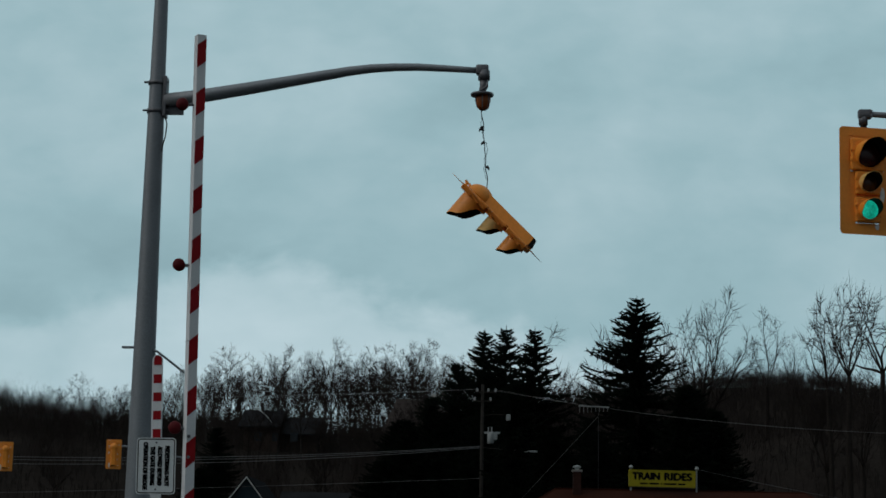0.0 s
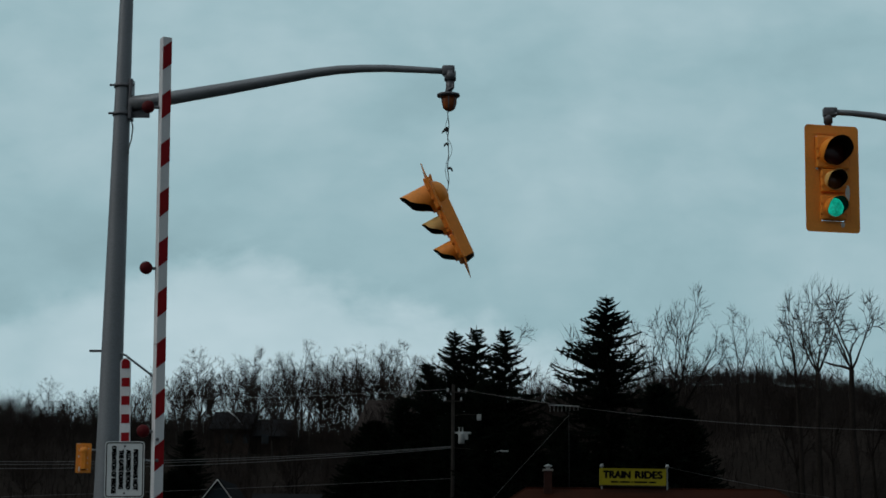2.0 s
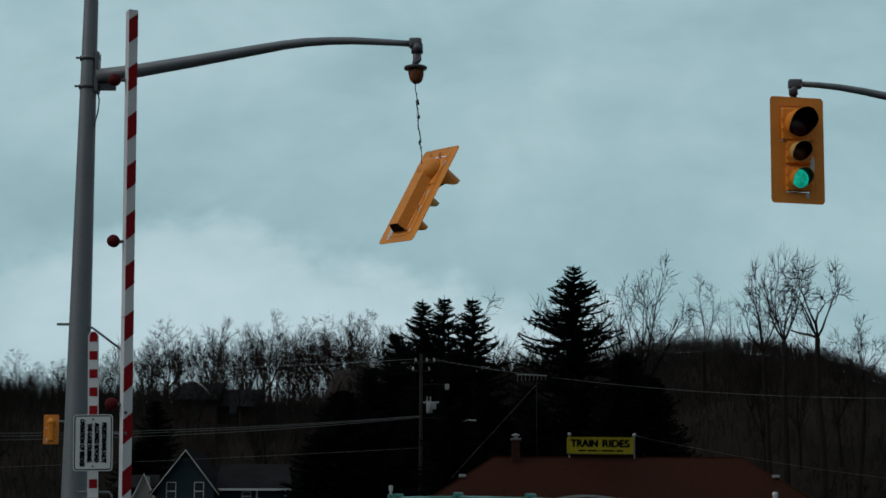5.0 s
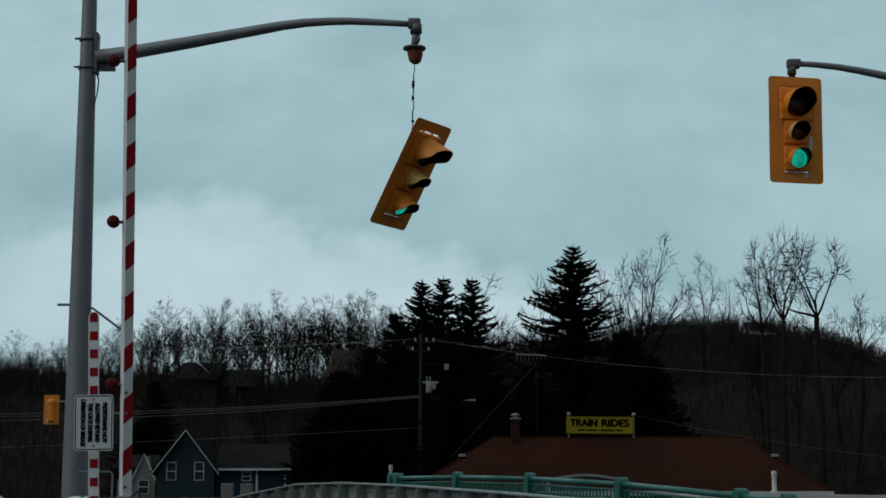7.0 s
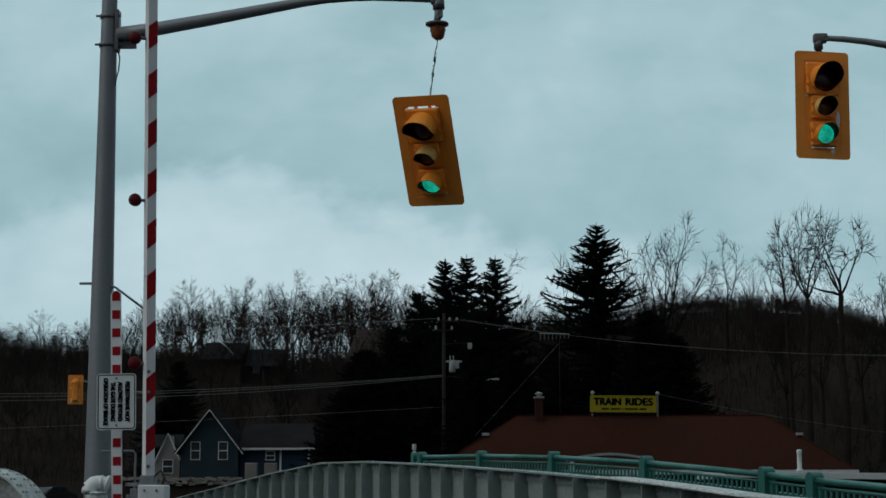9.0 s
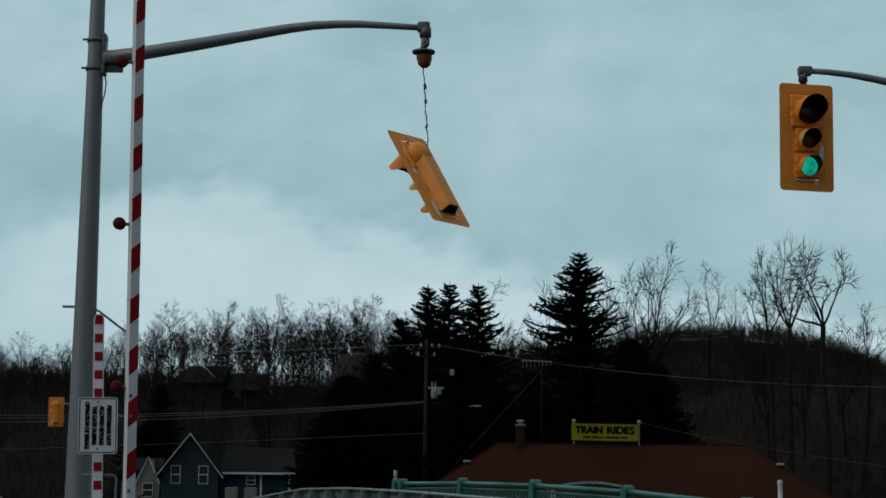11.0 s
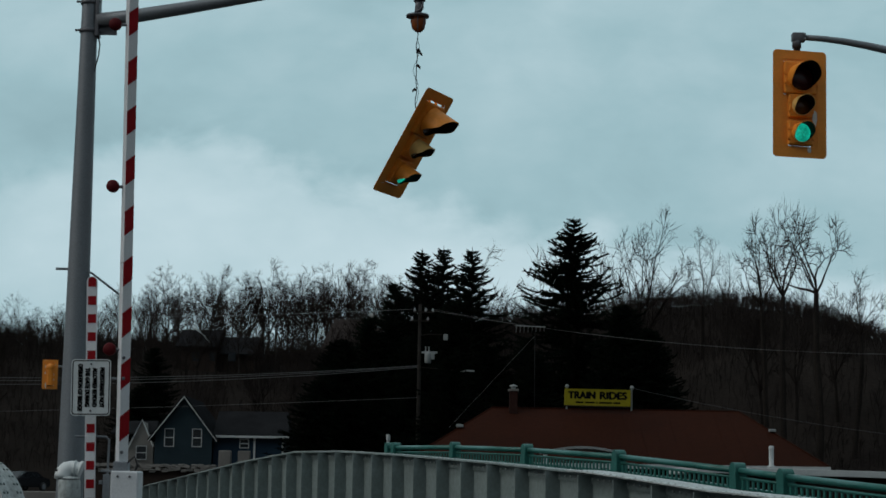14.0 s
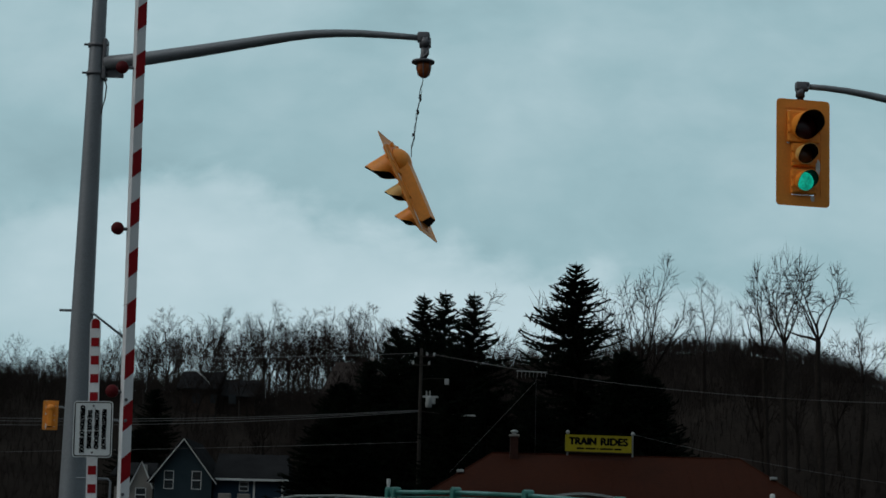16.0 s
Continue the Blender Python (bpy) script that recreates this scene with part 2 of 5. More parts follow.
def sweep(bm, pts, radii, sides=16, caps=True, mat=0):
    """A round bar through points, with a radius at each."""
    pts = [Vector(p) for p in pts]
    rings, side = [], None
    for i, p in enumerate(pts):
        d = (pts[min(i + 1, len(pts) - 1)] - pts[max(i - 1, 0)]).normalized()
        if side is None:
            side = d.orthogonal().normalized()
        side = (side - d * side.dot(d)).normalized()
        up = d.cross(side)
        r = radii[i] if isinstance(radii, (list, tuple)) else radii
        rings.append([bm.verts.new(p + (side * math.cos(a) + up * math.sin(a)) * r) for a in (2 * math.pi * k / sides for k in range(sides))])
    for a, b in zip(rings, rings[1:]):
        for k in range(sides):
            bm.faces.new((a[k], a[(k + 1) % sides], b[(k + 1) % sides], b[k])).material_index = mat
    if caps:
        bm.faces.new(rings[0][::-1]).material_index = mat
        bm.faces.new(rings[-1]).material_index = mat
    return bm


def lathe(bm, profile, m=None, sides=24, mat=0):
    """Turns (radius, height) pairs round the z axis."""
    m = m or Matrix()
    rings = []
    for r, z in profile:
        rings.append([bm.verts.new(m @ Vector((max(r, 1e-4) * math.cos(a), max(r, 1e-4) * math.sin(a), z))) for a in (2 * math.pi * k / sides for k in range(sides))])
    for a, b in zip(rings, rings[1:]):
        for k in range(sides):
            bm.faces.new((a[k], a[(k + 1) % sides], b[(k + 1) % sides], b[k])).material_index = mat
    bm.faces.new(rings[0][::-1]).material_index = mat
    bm.faces.new(rings[-1]).material_index = mat
    return bm


def round_rect(w, h, r, n=6):
    out = []
    for cx, cz, a0 in ((w / 2 - r, h / 2 - r, 0), (-w / 2 + r, h / 2 - r, 90), (-w / 2 + r, -h / 2 + r, 180), (w / 2 - r, -h / 2 + r, 270)):
        for k in range(n + 1):
            a = radians(a0 + 90 * k / n)
            out.append((cx + r * math.cos(a), cz + r * math.sin(a)))
    return out


def slab(bm, outline, y0, y1, mat=0):
    """A flat piece with an (x, z) outline, between two depths."""
    a = [bm.verts.new((x, y0, z)) for x, z in outline]
    b = [bm.verts.new((x, y1, z)) for x, z in outline]
    n = len(a)
    bm.faces.new(a).material_index = mat
    bm.faces.new(b[::-1]).material_index = mat
    for k in range(n):
        bm.faces.new((a[k], b[k], b[(k + 1) % n], a[(k + 1) % n])).material_index = mat
    bmesh.ops.recalc_face_normals(bm, faces=bm.faces[:])
    return bm


def letters(name, text, size, mat, parent, m, width=None, bold=0.0, label=""):
    """A line of raised letters, as a mesh."""
    c = bpy.data.curves.new(name, "FONT")
    c.body, c.size, c.align_x, c.align_y, c.extrude = text, size, "CENTER", "CENTER", 0.002
    tmp = bpy.data.objects.new(name, c)
    me = bpy.data.meshes.new_from_object(tmp)
    bpy.data.objects.remove(tmp)
    xs = [v.co.x for v in me.vertices]
    if width:
        me.transform(Matrix.Diagonal((width / (max(xs) - min(xs)), 1, 1, 1)))
    if bold:
        # thicken the strokes by overlapping shifted copies
        bm = bmesh.new()
        for k, (dx, dy) in enumerate(((-1, 0), (1, 0), (0, -0.7), (0, 0.7))):
            step = me.copy()
            step.transform(Matrix.Translation((dx * bold, dy * bold, 0.0003 * k)))
            bm.from_mesh(step)
            bpy.data.meshes.remove(step)
        bm.to_mesh(me)
        bm.free()
    me.materials.clear()
    me.materials.append(mat)
    ob = new(name, me)
    ob.parent = parent
    ob.matrix_basis = m
    if label:
        ob["label"] = label
    return ob


BM = bmesh.new


# ---------------------------------------------------------------- sky sheet
def cloud_layer():
    m = bpy.data.materials.new("drifting_cloud")
    m.use_nodes = True
    n, l = m.node_tree.nodes, m.node_tree.links
    n.remove(n["Principled BSDF"])

    def calc(op, a, b, c=None):
        q = n.new("ShaderNodeMath")
        q.operation = op
        for k, v in enumerate((a, b, c)):
            if v is None:
                continue
            if isinstance(v, (int, float)):
                q.inputs[k].default_value = v
            else:
                l.new(v, q.inputs[k])
        return q.outputs[0]

    def soft(v, lo, hi, to_lo=0.0, to_hi=1.0):
        q = n.new("ShaderNodeMapRange")
        q.interpolation_type = "SMOOTHSTEP"
        for key, val in (("From Min", lo), ("From Max", hi), ("To Min", to_lo), ("To Max", to_hi)):
            q.inputs[key].default_value = val
        l.new(v, q.inputs["Value"])
        return q.outputs[0]

    co, axes = n.new("ShaderNodeTexCoord"), n.new("ShaderNodeSeparateXYZ")
    l.new(co.outputs["Object"], axes.inputs[0])
    x, z = axes.outputs["X"], axes.outputs["Z"]

    def clouds_at(wide, high, detail, rough, twist):
        mp, t = n.new("ShaderNodeMapping"), n.new("ShaderNodeTexNoise")
        mp.inputs["Scale"].default_value = (1 / wide, 1, 1 / high)
        l.new(co.outputs["Object"], mp.inputs[0])
        t.inputs["Scale"].default_value, t.inputs["Detail"].default_value = 1.0, detail
        t.inputs["Roughness"].default_value, t.inputs["Distortion"].default_value = rough, twist
        l.new(mp.outputs[0], t.inputs["Vector"])
        return t.outputs["Fac"]

    broad, billow, wisp = clouds_at(520, 260, 4, 0.45, 0.4), clouds_at(150, 95, 5, 0.5, 0.3), clouds_at(60, 30, 5, 0.55, 0.2)
    # the bright break low over the hill: it ends upward at an uneven edge that drops to the right
    edge = n.new("ShaderNodeValToRGB")
    edge.color_ramp.interpolation = "EASE"
    l.new(soft_line(n, l, x, -700, 700), edge.inputs[0])
    e = edge.color_ramp.elements
    heights = ((-700, 55), (-545, 95), (-440, 140), (-320, 158), (-225, 112), (-120, 86), (20, 52), (190, 8), (700, -40))
    for k, (ex, ez) in enumerate(heights):
        p = e[k] if k < 1 else (e[-1] if k == len(heights) - 1 else e.new((ex + 700) / 1400))
        p.position = (ex + 700) / 1400
        v = (ez + 100) / 300
        p.color = (v, v, v, 1)
    line = calc("MULTIPLY_ADD", edge.outputs[0], 300.0, -100.0)
    depth = calc("SUBTRACT", line, z)
    depth = calc("MULTIPLY_ADD", calc("SUBTRACT", billow, 0.5), 110.0, depth)
    depth = calc("MULTIPLY_ADD", calc("SUBTRACT", wisp, 0.5), 34.0, depth)
    glow = calc("MULTIPLY", soft(depth, -22, 44), soft(depth, 60, 260, 1.0, 0.72))
    # a heavier grey bank above the break
    bank = calc("MULTIPLY", soft(depth, -190, -30), soft(depth, -25, 20, 1.0, 0.0))
    bank = calc("MULTIPLY", bank, soft(x, -100, 330, 1.0, 0.35))
    v = calc("MULTIPLY_ADD", calc("SUBTRACT", broad, 0.5), 0.42, 0.542)
    v = calc("MULTIPLY_ADD", calc("SUBTRACT", billow, 0.5), 0.22, v)
    v = calc("MULTIPLY_ADD", calc("SUBTRACT", wisp, 0.5), 0.07, v)
    v = calc("MULTIPLY_ADD", calc("MULTIPLY", glow, soft(x, -620, -330, 0.5, 1.0)), 0.195, v)
    v = calc("MULTIPLY_ADD", bank, -0.05, v)
    ramp = n.new("ShaderNodeValToRGB")
    l.new(v, ramp.inputs[0])
    e = ramp.color_ramp.elements
    e[0].position, e[0].color = 0.30, (0.215, 0.345, 0.385, 1)
    e[1].position, e[1].color = 0.80, (0.53, 0.675, 0.73, 1)
    k = e.new(0.5)
    k.color = (0.322, 0.488, 0.538, 1)
    em = n.new("ShaderNodeEmission")
    l.new(ramp.outputs[0], em.inputs[0])
    l.new(em.outputs[0], n["Material Output"].inputs[0])
    bm = BM()
    vs = [bm.verts.new(p) for p in ((-2200, 0, -700), (2200, 0, -700), (2200, 0, 1500), (-2200, 0, 1500))]
    bm.faces.new(vs)
    ob = part("backdrop_sky", bm, m)
    ob.location = (0, 2600, 300)
    return tagged(ob, "grey blue overcast clouds with a paler break", "sky", kind="structure")


def soft_line(n, l, v, lo, hi):
    """A value scaled from lo..hi to 0..1."""
    q = n.new("ShaderNodeMapRange")
    q.inputs["From Min"].default_value, q.inputs["From Max"].default_value = lo, hi
    l.new(v, q.inputs["Value"])
    return q.outputs[0]


clouds = cloud_layer()


# ---------------------------------------------------------------- ground
def step(a, b, v):
    v = min(1, max(0, (v - a) / (b - a)))
    return v * v * (3 - 2 * v)


def ground_height(x, y):
    crest = 19.4 - 0.5 * step(5, 40, x) + 1.2 * (1 - step(-48, -38, x)) + 2.4 * step(0, 9, x) * (1 - step(24, 38, x)) - 5.2 * step(31, 52, x) + 1.5 * math.sin(x * 0.05) + 0.8 * math.sin(x * 0.17 + 1)
    back = 235 - 45 * step(0, 40, x)
    rise = step(118 - 25 * step(5, 35, x), back, y) * crest
    fall = step(back + 8, back + 260, y) * crest
    return rise - fall + (0.5 * noise.noise((x * 0.04, y * 0.04, 3)) if y > 60 else 0) * step(60, 90, y)


def ground():
    xs = [-3500, -1500, -700, -400, -250] + [-180 + 6 * k for k in range(61)] + [250, 400, 700, 1500, 3500]
    ys = [-3500, -1200, -400, -120, -40, 0, 10, 20, 30, 40, 50, 60, 70, 80, 90] + [96 + 6 * k for k in range(35)] + [330, 400, 520, 800, 1400, 2500, 3800]
    vs = [(x, y, ground_height(x, y) - 0.02) for y in ys for x in xs]
    w = len(xs)
    fs = [(j * w + i, j * w + i + 1, (j + 1) * w + i + 1, (j + 1) * w + i) for j in range(len(ys) - 1) for i in range(w - 1)]
    me = bpy.data.meshes.new("ground")
    me.from_pydata(vs, [], fs)
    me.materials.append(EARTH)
    for p in me.polygons:
        p.use_smooth = True
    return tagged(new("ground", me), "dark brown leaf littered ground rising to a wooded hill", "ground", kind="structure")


ground()

ALONG = Vector((-0.364, 0.9314, 0))  # the bridge runs this way
ACROSS = Vector((0.9314, 0.364, 0))


def road():
    bm = BM()
    m = Matrix.Translation((-0.8, 18.0, 0)) @ Matrix.Rotation(math.atan2(ALONG.y, ALONG.x), 4, "Z")
    box(bm, -40, 4, -4.0, 3.6, -0.3, 0.012, m=m)
    tagged(part("road", bm, ASPHALT), "worn grey asphalt road leading onto the bridge", "road", kind="structure")
    bm = BM()
    box(bm, 4.0, 34, -3.4, 3.6, -0.25, 0.25, m=m)
    tagged(part("bridge_deck", bm, ASPHALT), "dark asphalt deck between the bridge girders", "bridge deck", kind="structure")


road()


# ---------------------------------------------------------------- traffic signals
def visor(bm, r, z, reach, m):
    """A cutaway hood: long above, short below, black inside."""
    n = 28
    rows = []
    for k in range(n):
        a = 2 * math.pi * k / n
        up = (1 + math.cos(a)) / 2
        turn = abs((math.degrees(a) + 180) % 360 - 180)
        out = 0.03 + (reach - 0.03) * (1 - 0.30 * step(0, 90, turn)) * (1 - step(72, 138, turn))
        x, h = math.sin(a), math.cos(a)
        flare = 1.0 + 0.05 * up
        rows.append([m @ Vector((x * r, 0, z + h * r)),
                     m @ Vector((x * r * flare, -out, z + h * r * flare - 0.10 * out)),
                     m @ Vector((x * (r - 0.006) * flare, -out, z + h * (r - 0.006) * flare - 0.10 * out)),
                     m @ Vector((x * (r - 0.006), 0, z + h * (r - 0.006)))])
    vs = [[bm.verts.new(p) for p in row] for row in rows]
    for k in range(n):
        a, b = vs[k], vs[(k + 1) % n]
        for j, mat in ((0, 0), (1, 0), (2, 1)):
            bm.faces.new((a[j], a[j + 1], b[j + 1], b[j])).material_index = mat
    return bm


def traffic_signal(label, m, off, group="", torn=True):
    """Backboard with three heads; faces -y. off: its origin measured from the backboard's middle."""
    sig = thing("traffic_signal", label, "traffic light", m, group)
    o = Matrix.Translation(-Vector(off))
    # the backboard is a ring round the heads, with a narrow slot left open above them
    bm = BM()
    outer = round_rect(0.62, 1.20, 0.045, 6)
    inner = [(0.205, 0.50), (-0.205, 0.50), (-0.205, -0.50), (0.205, -0.50)]
    bo = [[bm.verts.new(o @ Vector((x, y, z))) for x, z in outer] for y in (-0.002, 0.002)]
    bi = [[bm.verts.new(o @ Vector((x, y, z))) for x, z in inner] for y in (-0.002, 0.002)]
    q = len(outer) // 4
    for s in (0, 1):
        for c in range(4):
            arc = bo[s][c * q:(c + 1) * q]
            bm.faces.new(arc + [bi[s][c]])
            bm.faces.new([bo[s][(c + 1) * q - 1], bo[s][((c + 1) * q) % len(outer)], bi[s][(c + 1) % 4], bi[s][c]])
    for ring in (bo, bi):
        k = len(ring[0])
        for i in range(k):
            bm.faces.new((ring[0][i], ring[1][i], ring[1][(i + 1) % k], ring[0][(i + 1) % k]))
    bmesh.ops.recalc_face_normals(bm, faces=bm.faces[:])
    part("backboard", bm, YELLOW_BOARD, sig)
    for x0, x1, z0, z1 in ((-0.208, -0.130, -0.50, 0.118), (0.130, 0.208, -0.50, 0.118), (-0.208, -0.178, 0.119, 0.47), (0.178, 0.208, 0.119, 0.47), (-0.129, 0.129, -0.53, -0.476),
                           (-0.208, -0.150, 0.471, 0.51), (0.150, 0.208, 0.471, 0.51), (-0.176, 0.176, 0.095, 0.130), (-0.129, 0.129, -0.195, -0.155)):
        bm = BM()
        box(bm, x0, x1, 0.004, 0.007, z0, z1, m=o)
        part("backing_strip", bm, YELLOW_BOARD, sig)
    if torn:
        bm = BM()
        box(bm, -0.149, 0.149, 0.004, 0.007, 0.486, 0.512, m=o)
        part("backing_strip", bm, YELLOW_BOARD, sig)
    else:
        bm = BM()
        box(bm, -0.149, 0.149, 0.004, 0.007, 0.471, 0.51, m=o)
        part("backing_strip", bm, YELLOW_BOARD, sig)
        rnd = random.Random(5)
        for px, pz, w, h in ((0.172, -0.17, 0.055, 0.22), (0.11, -0.515, 0.05, 0.06), (-0.175, 0.105, 0.04, 0.025)):
            bm = BM()
            slab(bm, [(px + w / 2 * math.cos(a) * rnd.uniform(0.7, 1.15), pz + h / 2 * math.sin(a) * rnd.uniform(0.8, 1.1)) for a in (2 * math.pi * k / 14 for k in range(14))], -0.006, -0.003)
            bmesh.ops.transform(bm, matrix=o, verts=bm.verts[:])
            part("peeled_patch", bm, PEELED, sig, "pale patch of peeled paint")
    # patches on the back where the paint has peeled
    rnd = random.Random(9)
    for px, pz, w, h in ((0.165, -0.44, 0.075, 0.25), (0.195, 0.06, 0.055, 0.11), (0.19, 0.32, 0.03, 0.13), (-0.19, 0.38, 0.045, 0.07), (-0.155, 0.0, 0.018, 0.12), (-0.155, -0.2, 0.02, 0.12), (0.20, 0.585, 0.13, 0.012), (-0.17, -0.46, 0.03, 0.05)):
        bm = BM()
        edge = [(px + w / 2 * math.cos(a) * rnd.uniform(0.7, 1.15), pz + h / 2 * math.sin(a) * rnd.uniform(0.8, 1.1)) for a in (2 * math.pi * k / 14 for k in range(14))]
        slab(bm, edge, 0.0075, 0.0085)
        bmesh.ops.transform(bm, matrix=o, verts=bm.verts[:])
        part("peeled_patch", bm, PEELED, sig, "pale patch of peeled paint")
    heads = (("red", 0.288, 0.185, 0.155, 0.295, RED_LENS), ("amber", -0.03, 0.135, 0.108, 0.20, AMBER_LENS), ("green", -0.33, 0.142, 0.112, 0.20, GREEN_LENS))
    for name, z, half, r, reach, lens in heads:
        hm = o @ Matrix.Translation((0, 0, z))
        bm = BM()
        box(bm, -half, half, -0.045, 0.02, -half + 0.006, half - 0.006, 0.016, hm)
        # tapering back of the head
        lo, hi, hi2 = {"red": (-0.179, 0.10, 0.03), "amber": (-0.150, 0.139, 0.139), "green": (-0.137, 0.150, 0.150)}[name]
        f = [bm.verts.new(hm @ Vector((x, 0.018, h))) for x, h in ((-0.118, lo), (0.118, lo), (0.118, hi), (-0.118, hi))]
        g = [bm.verts.new(hm @ Vector((x, 0.122, h))) for x, h in ((-0.074, lo + (0.02 if name == "green" else 0)), (0.074, lo + (0.02 if name == "green" else 0)), (0.074, hi2), (-0.074, hi2))]
        bm.faces.new(g)
        for k in range(4):
            bm.faces.new((f[k], f[(k + 1) % 4], g[(k + 1) % 4], g[k]))
        bmesh.ops.recalc_face_normals(bm, faces=bm.faces[:])
        body = part("signal_head", bm, YELLOW, sig)
        if name == "red":
            bm = BM()
            lathe(bm, [(0.160 * math.cos(a), 0.160 * 0.82 * math.sin(a)) for a in (radians(9 * k) for k in range(11))], hm @ Matrix.Translation((0, 0.015, 0)) @ Matrix.Rotation(radians(-90), 4, "X"), 28)
            part("dome", bm, YELLOW, body, smooth=40)
            for sx in (-0.075, 0.075):
                bm = BM()
                sweep(bm, [(hm @ Vector((sx, 0.03, 0.165))), (hm @ Vector((sx * 1.1, 0.05, 0.215)))], [0.022, 0.012], 8)
                part("lug", bm, YELLOW, body)
        if name == "green":
            bm = BM()
            w = [bm.verts.new(hm @ Vector((x, y, h))) for x, y, h in ((-0.105, 0.025, -0.139), (0.105, 0.025, -0.139), (0.066, 0.117, -0.121), (-0.066, 0.117, -0.121))]
            bm.faces.new(w)
            v = [bm.verts.new(p.co + (hm.to_3x3() @ Vector((0, 0, -0.006)))) for p in w]
            bm.faces.new(v[::-1])
            for k in range(4):
                bm.faces.new((w[k], v[k], v[(k + 1) % 4], w[(k + 1) % 4]))
            part("cable_opening", bm, BLACK, body, "dark open underside")
        bm = BM()
        visor(bm, r, z, reach, o @ Matrix.Translation((0, -0.045, 0)))
        bmesh.ops.recalc_face_normals(bm, faces=bm.faces[:])
        part("visor", bm, [FADED if name == "amber" else YELLOW, BLACK], body, smooth=50)
        bm = BM()
        lathe(bm, [(r * 0.97, 0), (r * 0.9, 0.012), (r * 0.6, 0.026), (r * 0.3, 0.033), (0, 0.035)], hm @ Matrix.Translation((0, -0.046, 0)) @ Matrix.Rotation(radians(90), 4, "X"), 24)
        part("lens", bm, lens, body, "%s lens" % ("lit green" if name == "green" else "dark unlit " + name), 60)
        for sx in (-1, 1):
            for h in (0.03, -0.08):
                bm = BM()
                box(bm, sx * half - 0.012, sx * half + 0.012, -0.05, -0.025, h, h + 0.03, 0.003, hm)
                part("hinge", bm, YELLOW, body)
    return sig


ATTACH = (-0.015, 0.175, 0.335)


def swing_parts(row):
    t, spin, tip, side, a, b = row
    a, b = radians(a), radians(b)
    hang = PIVOT + CABLE * Vector((math.sin(a), math.sin(b), -math.cos(a) * math.cos(b)))
    turn = Matrix.Rotation(-radians(spin), 4, "Z") @ Matrix.Rotation(radians(tip), 4, "X") @ Matrix.Rotation(radians(side), 4, "Y")
    return t, hang, turn


def hung_pose(row):
    t, hang, turn = swing_parts(row)
    return t, Matrix.Translation(hang) @ turn


def cable_pose(row):
    t, hang, turn = swing_parts(row)
    return t, Matrix.Translation(PIVOT) @ (hang - PIVOT).to_track_quat("-Z", "Y").to_matrix().to_4x4()


hanging = traffic_signal("broken yellow traffic signal dangling and spinning on its cable, green lit", hung_pose(SWING[0])[1], ATTACH)


def hanging_cable():
    c = thing("signal_cable", "thin black frayed electric cable holding the broken signal", "cable", cable_pose(SWING[0])[1])
    bm = BM()
    rnd = random.Random(4)
    pts = [(0.006 * math.sin(k * 0.9), 0.006 * math.cos(k * 1.3), 0.06 - k * 0.0415) for k in range(23)]
    sweep(bm, pts, 0.0048, 8)
    part("cable", bm, RUBBER, c, smooth=60)
    for z0, z1, w in ((-0.05, -0.30, 0.026), (-0.30, -0.52, -0.042), (-0.50, -0.78, 0.028)):
        bm = BM()
        sweep(bm, [(w * math.sin(math.pi * k / 12) + rnd.uniform(-0.004, 0.004), rnd.uniform(-0.01, 0.01), z0 + (z1 - z0) * k / 12) for k in range(13)], 0.0028, 6)
        part("loose_strand", bm, RUBBER, c, smooth=60)
    for z, s in ((-0.19, 1), (-0.215, 1.5), (-0.36, 1), (-0.62, -1)):
        bm = BM()
        sweep(bm, [(0, 0, z), (s * 0.018, 0.004, z + 0.012), (s * 0.038, 0.0, z - 0.004), (s * 0.046, 0, z - 0.026)], [0.014, 0.013, 0.012, 0.004], 7)
        part("tape_knot", bm, RUBBER, c)
    return c


cable = hanging_cable()

SIGNAL_R = Vector((4.01, 19.45, 5.765))
standing = traffic_signal("yellow traffic signal with green lit, fixed under a curved mast arm", Matrix.Translation(SIGNAL_R) @ pose(0, 0, 0, 0, 0.6, 10), (0, 0, 0), "traffic signals", False)


# ---------------------------------------------------------------- mast and arm
def ring(bm, c, r, tube, m=None):
    sweep(bm, [Vector(c) + Vector((r * math.cos(a), r * math.sin(a), 0)) for a in (2 * math.pi * k / 24 for k in range(25))], tube, 8, False)


